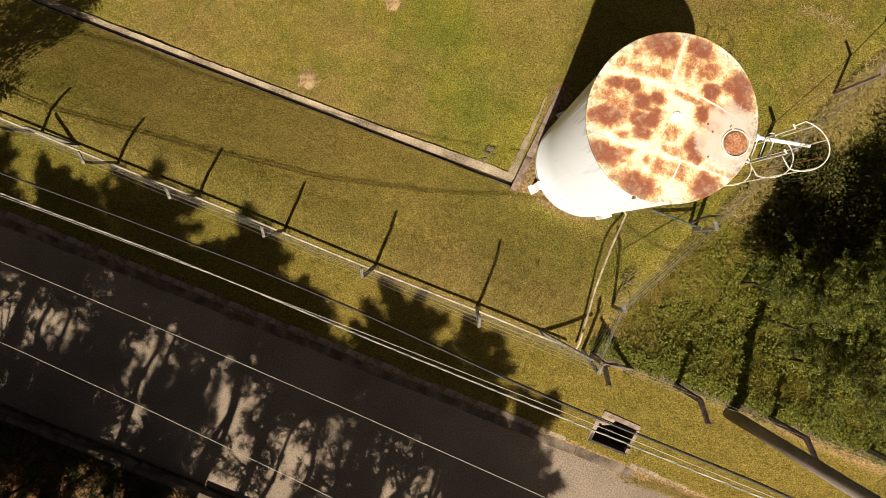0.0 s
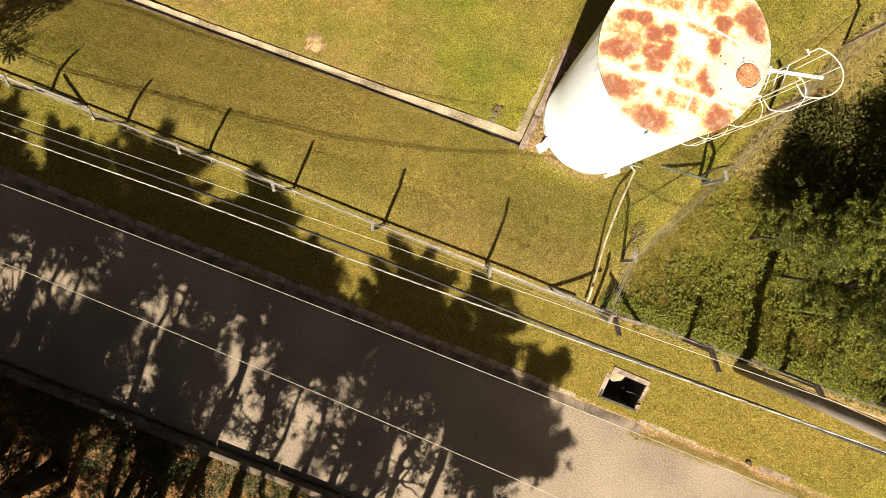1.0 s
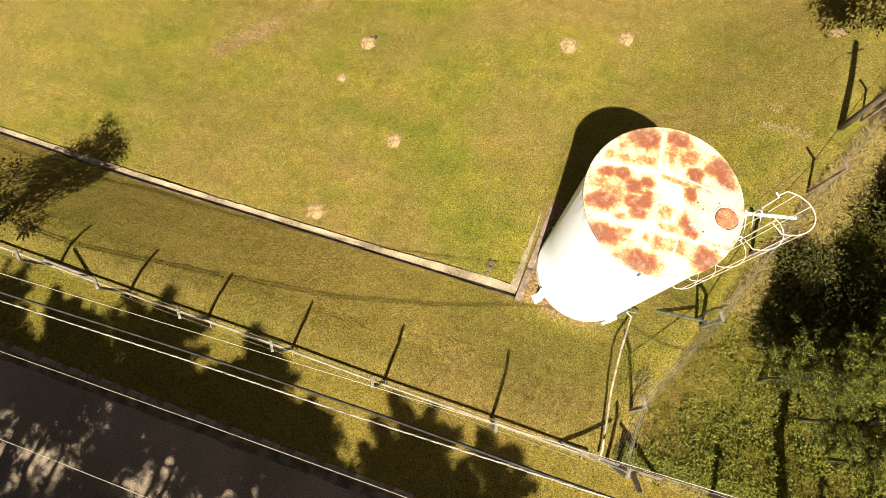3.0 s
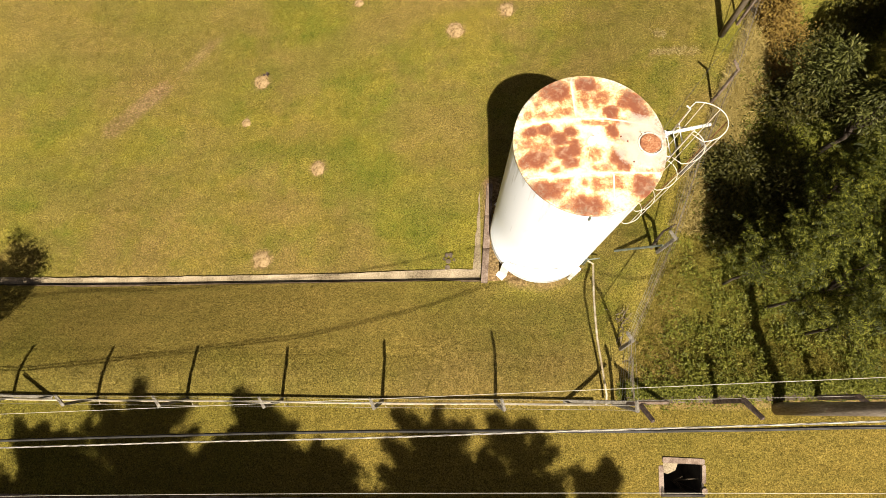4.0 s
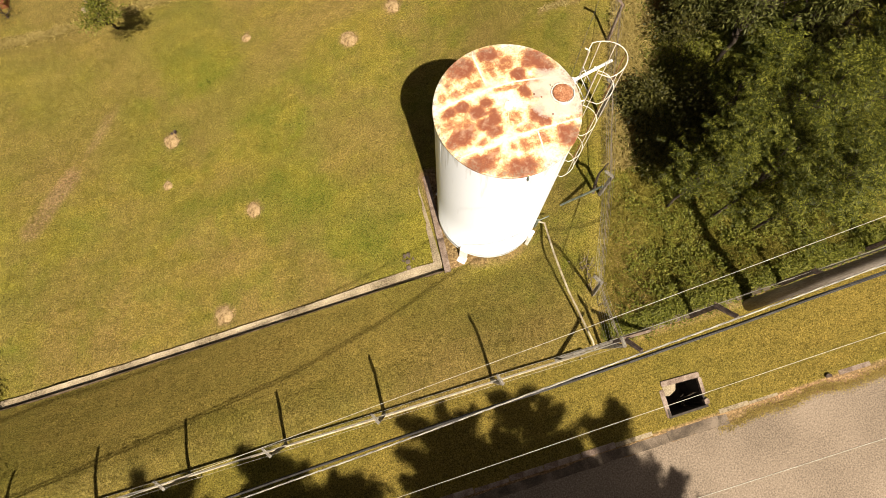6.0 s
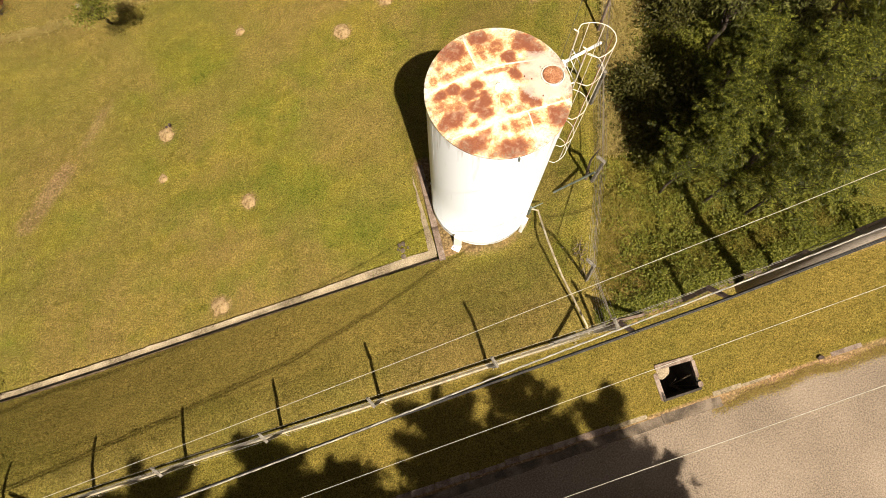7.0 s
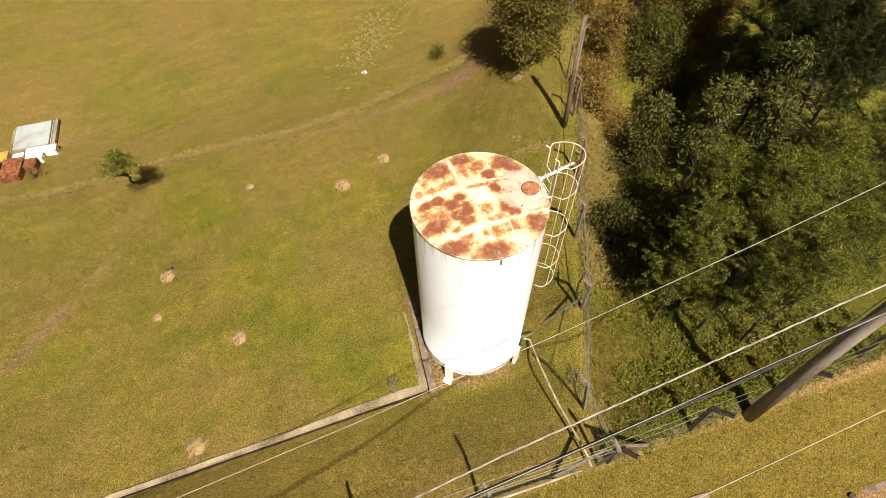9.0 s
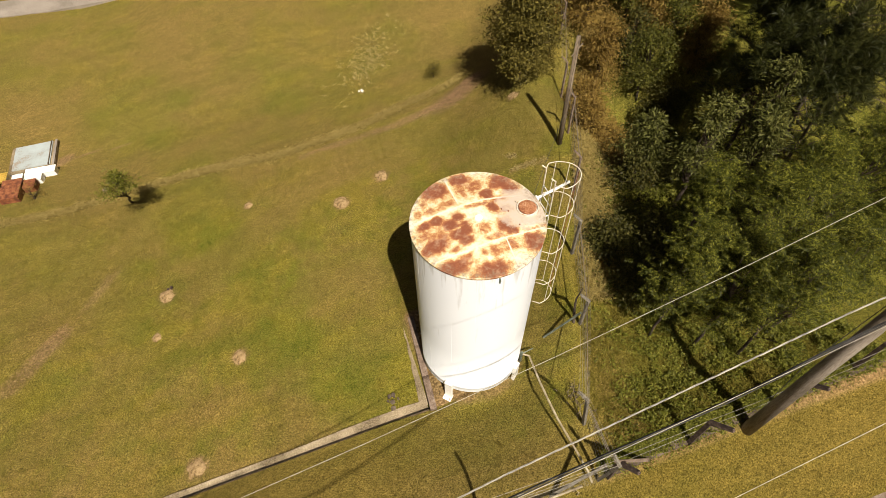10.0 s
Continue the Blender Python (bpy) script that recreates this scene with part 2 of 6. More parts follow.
M = {
    "ground": ground_material(),
    "asphalt": material("asphalt", [(0.22, (0.085, 0.064, 0.044)), (0.5, (0.18, 0.136, 0.095)), (0.78, (0.29, 0.225, 0.165))], 0.5, 24, 0.92, bump=0.35, mix=0.7, detail=9.0),
    "concrete": material("weathered_concrete", [(0.32, (0.084, 0.060, 0.033)), (0.46, (0.185, 0.143, 0.086)), (0.62, (0.270, 0.213, 0.136)), (0.75, (0.370, 0.298, 0.195))], 1.3, 26, 0.9, bump=0.4, mix=0.5, spread=0.04),
    "gutter": material("dirty_concrete", [(0.3, (0.044, 0.032, 0.021)), (0.5, (0.100, 0.074, 0.050)), (0.7, (0.185, 0.141, 0.100))], 2.5, 45, 0.92, bump=0.4),
    "old_concrete": material("stained_concrete", [(0.3, (0.074, 0.048, 0.033)), (0.5, (0.163, 0.115, 0.085)), (0.7, (0.266, 0.207, 0.163))], 3.5, 40, 0.92, bump=0.5, spread=0.1),
    "post": material("post_concrete", [(0.3, (0.085, 0.072, 0.055)), (0.5, (0.160, 0.141, 0.112)), (0.7, (0.250, 0.225, 0.184))], 9, 70, 0.9, bump=0.4, spread=0.15),
    "dark_post": material("dark_weathered_post", [(0.3, (0.026, 0.016, 0.013)), (0.5, (0.063, 0.041, 0.031)), (0.7, (0.126, 0.089, 0.070))], 8, 70, 0.9, bump=0.4, spread=0.15),
    # brown kept dark so the kerb helps draw the shadow line at the bank
    "shadow_brown": material("shadow_brown_concrete", [(0.3, (0.040, 0.026, 0.014)), (0.5, (0.085, 0.056, 0.032)), (0.7, (0.15, 0.108, 0.066))], 3.0, 40, 0.95, bump=0.5, spread=0.1),
    "pipe": material("painted_pipe", [(0.3, (0.20, 0.155, 0.095)), (0.5, (0.34, 0.28, 0.185)), (0.7, (0.46, 0.40, 0.29))], 4, 40, 0.55, bump=0.1),
    "wire": material("galvanised_wire", [(0.3, (0.185, 0.163, 0.133)), (0.6, (0.333, 0.311, 0.266))], 8, 60, 0.45, 0.7, 0.0),
    "cable": material("pale_cable", [(0.3, (0.30, 0.27, 0.21)), (0.6, (0.46, 0.43, 0.35))], 5, 60, 0.6, 0.2, 0.0),
    "bundle": material("grey_cable", [(0.3, (0.12, 0.11, 0.10)), (0.6, (0.30, 0.28, 0.25))], 5, 60, 0.6, 0.0, 0.0),
    "dark_cable": material("black_cable", [(0.3, (0.015, 0.013, 0.012)), (0.6, (0.044, 0.041, 0.037))], 5, 60, 0.6, 0.0, 0.0),
    "pole": material("grey_pole", [(0.3, (0.111, 0.089, 0.067)), (0.5, (0.207, 0.174, 0.137)), (0.7, (0.311, 0.266, 0.222))], 3, 50, 0.85, bump=0.4, stretch=(1, 1, 0.15)),
    "wood": material("weathered_wood", [(0.3, (0.067, 0.048, 0.030)), (0.5, (0.148, 0.111, 0.074)), (0.7, (0.244, 0.200, 0.141))], 5, 60, 0.9, bump=0.4, stretch=(1, 1, 0.12)),
    "bark": material("bark", [(0.3, (0.022, 0.015, 0.010)), (0.5, (0.059, 0.041, 0.028)), (0.7, (0.111, 0.081, 0.059))], 6, 30, 0.95, bump=0.7, stretch=(1, 1, 0.3)),
    "white": material("white_paint", [(0.3, (0.70, 0.68, 0.63)), (0.5, (0.80, 0.79, 0.75)), (0.7, (0.84, 0.83, 0.80))], 2, 30, 0.45, bump=0.05),
    "cage": material("chipped_cream_paint", [(0.3, (0.40, 0.24, 0.13)), (0.4, (0.60, 0.54, 0.44)), (0.7, (0.72, 0.68, 0.60))], 7, 40, 0.55, bump=0.1),
    "mound": material("dry_soil", [(0.32, (0.110, 0.066, 0.025)), (0.46, (0.235, 0.153, 0.068)), (0.66, (0.335, 0.232, 0.115))], 9, 50, 0.95, bump=0.7),
    "rust": material("rusted_metal", [(0.3, (0.074, 0.022, 0.011)), (0.5, (0.178, 0.056, 0.022)), (0.7, (0.296, 0.118, 0.052))], 5, 50, 0.8, 0.0, 0.3),
    "lid": material("blistered_rusty_paint", [(0.3, (0.16, 0.05, 0.022)), (0.5, (0.27, 0.105, 0.045)), (0.62, (0.36, 0.17, 0.085)), (0.78, (0.55, 0.42, 0.30))], 5, 26, 0.85, 0.0, 0.3, mix=0.55),
    "panel": material("pale_blue_sheet", [(0.3, (0.252, 0.185, 0.126)), (0.42, (0.311, 0.340, 0.333)), (0.7, (0.370, 0.422, 0.429))], 1.6, 30, 0.5, 0.0, 0.1),
    "yellow": material("yellow_plastic", [(0.3, (0.311, 0.192, 0.030)), (0.6, (0.459, 0.311, 0.067))], 4, 40, 0.55, 0.0, 0.1, spread=0.1),
    "green_steel": material("grey_green_steel", [(0.3, (0.074, 0.089, 0.067)), (0.6, (0.163, 0.185, 0.148))], 6, 40, 0.6, 0.3, 0.1),
    "pit": material("dark_pit_wall", [(0.3, (0.022, 0.018, 0.015)), (0.6, (0.059, 0.048, 0.037))], 5, 40, 0.95),
    # darkened: the thicket shrubs carry part of their shade in this colour
    "leaf": leaf_material("broad_leaf", (0.016, 0.018, 0.004), (0.056, 0.053, 0.010), (0.160, 0.142, 0.038)),
    "leaf_bright": leaf_material("feathery_leaf", (0.013, 0.017, 0.003), (0.062, 0.070, 0.009), (0.30, 0.29, 0.038), 0.55, 0.4, 2.0),
    "leaf_brown": leaf_material("dry_leaf", (0.075, 0.044, 0.010), (0.215, 0.138, 0.032), (0.36, 0.255, 0.068)),
    "leaf_olive": leaf_material("olive_leaf", (0.033, 0.030, 0.006), (0.122, 0.100, 0.019), (0.266, 0.215, 0.056)),
    "needle": leaf_material("pine_needle", (0.013, 0.018, 0.004), (0.033, 0.038, 0.008), (0.071, 0.072, 0.018), 0.5, 0.12),
    "leaf_light": leaf_material("pale_green_leaf", (0.018, 0.022, 0.005), (0.080, 0.084, 0.018), (0.250, 0.245, 0.075)),
    # brighter than broad_leaf, so part of the trees' sunlight is painted in
    "leaf_mid": leaf_material("sunlit_green_leaf", (0.022, 0.025, 0.005), (0.080, 0.082, 0.012), (0.220, 0.205, 0.043)),
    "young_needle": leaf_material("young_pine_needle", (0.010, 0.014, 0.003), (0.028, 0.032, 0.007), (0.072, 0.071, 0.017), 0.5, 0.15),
    "grass": leaf_material("grass_blade", (0.106, 0.088, 0.012), (0.165, 0.135, 0.020), (0.246, 0.201, 0.044), 0.8, 0.3),
    "bank_grass": leaf_material("dry_bank_grass", (0.105, 0.080, 0.014), (0.175, 0.135, 0.026), (0.275, 0.210, 0.050), 0.8, 0.3),
    "verge_grass": leaf_material("tawny_verge_grass", (0.080, 0.061, 0.010), (0.126, 0.096, 0.017), (0.196, 0.150, 0.034), 0.8, 0.3),
    "weed": leaf_material("weed_leaf", (0.040, 0.046, 0.006), (0.120, 0.126, 0.015), (0.300, 0.280, 0.055)),
    "bleached": leaf_material("bleached_grass_blade", (0.20, 0.155, 0.055), (0.33, 0.26, 0.10), (0.48, 0.39, 0.18)),
    "straw": leaf_material("dry_grass_blade", (0.120, 0.082, 0.018), (0.280, 0.205, 0.055), (0.480, 0.360, 0.120)),
    "dull_straw": leaf_material("dull_grass_blade", (0.18, 0.135, 0.038), (0.32, 0.245, 0.080), (0.46, 0.36, 0.13)),
    "path": material("path_concrete", [(0.3, (0.165, 0.140, 0.112)), (0.5, (0.240, 0.205, 0.170)), (0.7, (0.305, 0.268, 0.225))], 0.5, 12, 0.9),
}


T_RIM_ABOVE = 6.78


def roof_material():
    """White paint on steel with blotches of rust that the paint's cracks feed."""
    m = bpy.data.materials.new("rusting_white_roof")
    m.use_nodes = True
    n, l = m.node_tree.nodes, m.node_tree.links
    b = n["Principled BSDF"]
    co = n.new("ShaderNodeTexCoord")

    def tex(scale, detail, rough=0.6, off=0.0):
        mp = n.new("ShaderNodeMapping")
        mp.inputs["Location"].default_value = (off, off * 0.7, 0)
        l.new(co.outputs["Object"], mp.inputs["Vector"])
        t = n.new("ShaderNodeTexNoise")
        t.inputs["Scale"].default_value, t.inputs["Detail"].default_value, t.inputs["Roughness"].default_value = scale, detail, rough
        t.inputs["Distortion"].default_value = 0.4
        l.new(mp.outputs["Vector"], t.inputs["Vector"])
        return t.outputs["Fac"]

    def mapr(src, a, z, lo=0.0, hi=1.0):
        r = n.new("ShaderNodeMapRange")
        for k, v in (("From Min", a), ("From Max", z), ("To Min", lo), ("To Max", hi)):
            r.inputs[k].default_value = v
        l.new(src, r.inputs["Value"])
        return r.outputs["Result"]

    def op(kind, x, y):
        k = n.new("ShaderNodeMath")
        k.operation, k.use_clamp = kind, True
        for i, v in enumerate((x, y)):
            if isinstance(v, float):
                k.inputs[i].default_value = v
            else:
                l.new(v, k.inputs[i])
        return k.outputs[0]

    def blend(fac, x, y):
        k = n.new("ShaderNodeMix")
        k.data_type = "RGBA"
        l.new(fac, k.inputs[0])
        for i, v in ((6, x), (7, y)):
            if isinstance(v, tuple):
                k.inputs[i].default_value = (*v, 1)
            else:
                l.new(v, k.inputs[i])
        return k.outputs[2]

    att = n.new("ShaderNodeAttribute")
    att.attribute_name = "rust"
    ragged = mapr(tex(6.5, 10, 0.75, 3.1), 0.25, 0.75, -0.38, 0.38)
    fleck = mapr(tex(30, 7, 0.78, 5.0), 0.3, 0.7, -0.15, 0.15)
    raw, raw2 = n.new("ShaderNodeMath"), n.new("ShaderNodeMath")
    raw.operation = raw2.operation = "ADD"
    l.new(att.outputs["Fac"], raw2.inputs[0])
    l.new(ragged, raw2.inputs[1])
    l.new(raw2.outputs[0], raw.inputs[0])
    l.new(fleck, raw.inputs[1])
    core = mapr(raw.outputs[0], 0.42, 0.8)
    grain = tex(34, 5)
    ramp = n.new("ShaderNodeValToRGB")
    stages = ((0.0, (0.63, 0.59, 0.51)), (0.18, (0.61, 0.54, 0.37)), (0.32, (0.57, 0.44, 0.23)), (0.46, (0.43, 0.23, 0.09)), (0.60, (0.29, 0.105, 0.042)), (0.95, (0.185, 0.055, 0.024)))
    while len(ramp.color_ramp.elements) < len(stages):
        ramp.color_ramp.elements.new(0.5)
    for e, (p, c) in zip(ramp.color_ramp.elements, stages):
        e.position, e.color = p, (*c, 1)
    l.new(raw.outputs[0], ramp.inputs["Fac"])
    dirt = mapr(tex(7, 6, 0.6, 9.0), 0.52, 0.75, 0.0, 0.5)
    col = blend(dirt, ramp.outputs["Color"], (0.50, 0.36, 0.24))
    # bare grey-pink primer round the manhole
    far = n.new("ShaderNodeVectorMath")
    far.operation = "DISTANCE"
    far.inputs[1].default_value = (1.12, 0.02, T_RIM_ABOVE)
    l.new(co.outputs["Object"], far.inputs[0])
    wob = n.new("ShaderNodeMath")
    wob.operation = "MULTIPLY_ADD"
    wob.inputs[1].default_value = 0.9
    l.new(tex(3.0, 8, 0.7, 7.0), wob.inputs[0])
    l.new(far.outputs["Value"], wob.inputs[2])
    col = blend(mapr(wob.outputs[0], 0.98, 1.1, 0.8, 0.0), col, (0.43, 0.35, 0.29))
    # grime caught along the rim
    out = n.new("ShaderNodeVectorMath")
    out.operation = "DISTANCE"
    out.inputs[1].default_value = (0, 0, T_RIM_ABOVE)
    l.new(co.outputs["Object"], out.inputs[0])
    grime = op("MULTIPLY", mapr(out.outputs["Value"], 1.3, 1.5), mapr(tex(11, 8, 0.75, 12.0), 0.47, 0.6, 0.0, 0.85))
    col = blend(grime, col, (0.20, 0.15, 0.10))
    l.new(col, b.inputs["Base Color"])
    l.new(mapr(core, 0.0, 1.0, 0.55, 0.9), b.inputs["Roughness"])
    bp = n.new("ShaderNodeBump")
    bp.inputs["Strength"].default_value, bp.inputs["Distance"].default_value = 0.25, 0.01
    l.new(grain, bp.inputs["Height"])
    l.new(bp.outputs["Normal"], b.inputs["Normal"])
    return m


def shell_material():
    """White paint with faint grey runs from the rim down."""
    m = bpy.data.materials.new("streaked_white_shell")
    m.use_nodes = True
    n, l = m.node_tree.nodes, m.node_tree.links
    b = n["Principled BSDF"]
    co, mp, t = n.new("ShaderNodeTexCoord"), n.new("ShaderNodeMapping"), n.new("ShaderNodeTexNoise")
    mp.inputs["Scale"].default_value = (1, 1, 0.09)
    t.inputs["Scale"].default_value, t.inputs["Detail"].default_value = 9.0, 7.0
    l.new(co.outputs["Object"], mp.inputs["Vector"])
    l.new(mp.outputs["Vector"], t.inputs["Vector"])
    sep, top = n.new("ShaderNodeSeparateXYZ"), n.new("ShaderNodeMapRange")
    l.new(co.outputs["Object"], sep.inputs["Vector"])
    for k, v in (("From Min", 5.2), ("From Max", 6.9), ("To Min", 0.0), ("To Max", 0.24)):
        top.inputs[k].default_value = v
    l.new(sep.outputs["Z"], top.inputs["Value"])
    add, ramp = n.new("ShaderNodeMath"), n.new("ShaderNodeValToRGB")
    l.new(t.outputs["Fac"], add.inputs[0])
    l.new(top.outputs["Result"], add.inputs[1])
    for e, (p, c) in zip(ramp.color_ramp.elements, ((0.66, (0.82, 0.86, 0.91)), (0.98, (0.36, 0.35, 0.32)))):
        e.position, e.color = p, (*c, 1)
    l.new(add.outputs[0], ramp.inputs["Fac"])
    l.new(ramp.outputs["Color"], b.inputs["Base Color"])
    b.inputs["Roughness"].default_value = 0.5
    return m


M["roof"], M["shell"] = roof_material(), shell_material()

# ---- mesh helpers ----
ORIGIN = {}


class Mesh:
    """A list of corners and faces, with a few solid shapes to add."""

    def __init__(self):
        self.v, self.f = [], []

    def add(self, verts, faces):
        k = len(self.v)
        self.v += [tuple(p) for p in verts]
        self.f += [tuple(i + k for i in q) for q in faces]
        return self

    def box(self, centre, size, m=None, bevel=0.0):
        """A block with chamfered upright edges; m turns it about its centre."""
        sx, sy, sz = (s / 2 for s in size)
        b = min(bevel, sx * 0.9, sy * 0.9)
        if b > 0:
            ring = [(-sx + b, -sy), (sx - b, -sy), (sx, -sy + b), (sx, sy - b), (sx - b, sy), (-sx + b, sy), (-sx, sy - b), (-sx, -sy + b)]
        else:
            ring = [(-sx, -sy), (sx, -sy), (sx, sy), (-sx, sy)]
        n = len(ring)
        c = Vector(centre)
        pts = [Vector((x, y, z)) for z in (-sz, sz) for x, y in ring]
        pts = [(m @ p if m else p) + c for p in pts]
        faces = [tuple(range(n - 1, -1, -1)), tuple(range(n, 2 * n))] + [(i, (i + 1) % n, n + (i + 1) % n, n + i) for i in range(n)]
        return self.add(pts, faces)

    def tube(self, pts, r, n=8, closed=False, phase=0.0):
        """A round bar along a line of points; r may be one radius a point."""
        pts = [Vector(p) for p in pts]
        k = len(pts)
        rr = r if isinstance(r, (list, tuple)) else [r] * k
        side = None
        verts, faces = [], []
        for i, p in enumerate(pts):
            if closed:
                d = pts[(i + 1) % k] - pts[i - 1]
            else:
                d = pts[min(i + 1, k - 1)] - pts[max(i - 1, 0)]
            d.normalize()
            if side is None:
                side = d.cross(Vector((0.13, 0.21, 0.97)) if abs(d.z) < 0.9 else Vector((0.97, 0.2, 0.1)))
            side = (side - d * side.dot(d)).normalized()
            up = d.cross(side)
            for j in range(n):
                a = 2 * math.pi * j / n + phase
                verts.append(p + (side * math.cos(a) + up * math.sin(a)) * rr[i])
        for i in range(k if closed else k - 1):
            o, q = i * n, ((i + 1) % k) * n
            faces += [(o + j, o + (j + 1) % n, q + (j + 1) % n, q + j) for j in range(n)]
        if not closed:
            faces += [tuple(range(n - 1, -1, -1)), tuple(range((k - 1) * n, k * n))]
        return self.add(verts, faces)

    def lathe(self, centre, profile, n=48):
        """A turned shape about an upright axis: (radius, height) pairs from one end to the other, with both ends closed."""
        c = Vector(centre)
        verts = [c + Vector((r * math.cos(2 * math.pi * j / n), r * math.sin(2 * math.pi * j / n), z)) for r, z in profile for j in range(n)]
        faces = []
        for i in range(len(profile) - 1):
            o, q = i * n, (i + 1) * n
            faces += [(o + j, o + (j + 1) % n, q + (j + 1) % n, q + j) for j in range(n)]
        faces += [tuple(range(n - 1, -1, -1)), tuple(range((len(profile) - 1) * n, len(profile) * n))]
        return self.add(verts, faces)

    def quads(self, a, b):
        """A strip of faces between two lines of points."""
        k = len(a)
        return self.add(list(a) + list(b), [(i, i + 1, k + i + 1, k + i) for i in range(k - 1)])


def thing(name, origin, label, category, group="", kind=""):
    ob = new(name)
    ob.location = origin
    ORIGIN[ob.name] = Vector(origin)
    ob.empty_display_size = 0.2
    return tagged(ob, label, category, group, kind)


def mesh_data(name, mesh, mat, origin, smooth=False):
    me = bpy.data.meshes.new(name)
    o = Vector(origin)
    me.from_pydata([Vector(p) - o for p in mesh.v], [], mesh.f)
    me.materials.append(mat)
    if smooth:
        me.shade_smooth()
    me.update()
    return me


def part(name, mesh, mat, parent, label="", smooth=False):
    o = ORIGIN[parent.name]
    ob = new(name, mesh_data(name, mesh, mat, o, smooth))
    ob.parent = parent
    ORIGIN[ob.name] = o
    if label:
        ob["label"] = label
    return ob


def single(name, mesh, mat, origin, label, category, group="", kind="", smooth=False):
    ob = new(name, mesh_data(name, mesh, mat, origin, smooth))
    ob.location = origin
    ORIGIN[ob.name] = Vector(origin)
    return tagged(ob, label, category, group, kind)


def smooth_by_angle(ob, degrees=35):
    me = ob.data
    me.shade_smooth()
    me.set_sharp_from_angle(angle=radians(degrees))
    return ob


def leaf_mesh(name, mat, origin, at, way, up, length, width, parent=None, label="", bend=0.15):
    """Many small leaves as one mesh: each a folded rhombus at 'at' along 'way'."""
    at, way, up = (np.asarray(q, dtype=np.float64) for q in (at, way, up))
    length, width = np.broadcast_to(length, len(at))[:, None], np.broadcast_to(width, len(at))[:, None]
    way = way / (np.linalg.norm(way, axis=1, keepdims=True) + 1e-9)
    side = np.cross(way, up)
    side /= np.linalg.norm(side, axis=1, keepdims=True) + 1e-9
    nrm = np.cross(side, way)
    mid = at + way * length * 0.5 + nrm * length * bend * 0.3
    pts = np.stack([at, mid + side * width * 0.5, at + way * length - nrm * length * bend, mid - side * width * 0.5], 1).reshape(-1, 3) - np.array(origin)
    n = len(at)
    me = bpy.data.meshes.new(name)
    me.vertices.add(n * 4)
    me.vertices.foreach_set("co", pts.ravel())
    me.loops.add(n * 4)
    me.loops.foreach_set("vertex_index", np.arange(n * 4, dtype=np.int32))
    me.polygons.add(n)
    me.polygons.foreach_set("loop_start", np.arange(0, n * 4, 4, dtype=np.int32))
    me.polygons.foreach_set("loop_total", np.full(n, 4, dtype=np.int32))
    me.materials.append(mat)
    me.update(calc_edges=True)
    ob = new(name, me)
    if parent:
        ob.parent = parent
    else:
        ob.location = origin
    ORIGIN[ob.name] = Vector(origin)
    if label:
        ob["label"] = label
    return ob


def unit(rng, n, flat=1.0):
    q = rng.normal(size=(n, 3))
    q[:, 2] *= flat
    return q / np.linalg.norm(q, axis=1, keepdims=True)


# ---- the ground ----
def clamp(v, a=0.0, b=1.0):
    return a if v < a else b if v > b else v


def ease(a, b, v):
    s = clamp((v - a) / (b - a))
    return s * s * (3 - 2 * s)


def right_fence_x(y):
    return 4.75 + 0.3 * (y + 1.4) + 0.008 * (y + 1.4) ** 2


def hz(x, y):
    """Height of the ground."""
    f = 0.1 + 0.03 * clamp(x, -20, 14)
    if y < -1.45:
        s = clamp((y + 4.15) / 2.7)
        z = -0.31 + (f + 0.31) * (s * s * (3 - 2 * s) * 0.5 + s * 0.5)
        if y < -4.15:
            z = -0.36 - 0.2 * clamp(-4.15 - y, 0, 0.9)
        if y < -9.6:
            z = -0.5 - 0.22 * clamp(-9.6 - y, 0, 6)
        return z
    w = -1.17 + 0.116 * clamp(x, -12, 0)
    s = clamp((y + 0.85) / 3.05)
    strip = f + (w - f) * 1.12 * s * s / (s + 0.12)
    lawn = -1.41 + 0.119 * clamp(x, -12, 0) + 0.06 * clamp(x - 2, 0, 8) - 0.035 * (clamp(y, 0, 16) - 3)
    v = y - 0.12 * max(0, x - 4) ** 1.2
    lawn -= 0.08 * ease(16.3, 17.1, v) + 0.87 * ease(15.0, 22.0, v) - 0.015 * clamp(y - 18, 0, 60)
    if y < 2.225 and x < 0.6:
        z = strip
    else:
        z = lawn
        if (1.2 <= x or y < 2.225) and y < 12:
            sp = clamp((y + 0.95) / 2.7)
            flat = f + (-1.02 - f) * 1.12 * sp * sp / (sp + 0.12)
            flat = max(flat, -1.02) if y < 6 else flat
            k = ease(5.0, 9.0, y)
            z = flat * (1 - k) + lawn * k
            if y < 2.225:
                e = ease(0.6, 2.0, x)
                z = strip * (1 - e) + flat * e
    # groove added beside the kerb so that a dark line of shade shows
    if 2.225 <= y < 2.36 and x < 1.1:
        z -= 0.13
    rx = right_fence_x(min(y, 24))
    up = 0.25 + 0.05 * clamp(y, 0, 12) + 0.05 * clamp(x - rx, 0, 10)
    up -= 0.8 * ease(-1.1, 1.2, y) * ease(rx - 0.2, rx + 2.0, x) * (1 - ease(4.5, 8.5, y))
    k = ease(rx - 2.4 - 5.0 * ease(4, 9, y), rx + 0.2, x) if y > -1.45 else 0
    k *= ease(-1.6, 0.4, y)
    z = z * (1 - k) + (max(z, up) if x < rx else up) * k
    # made-up hollow behind the thicket, sunk to lie in deeper shade
    z -= 4.0 * math.exp(-((x - 13.9) / 3.2) ** 4 - ((y - 10.9) / 3.4) ** 4)
    return z

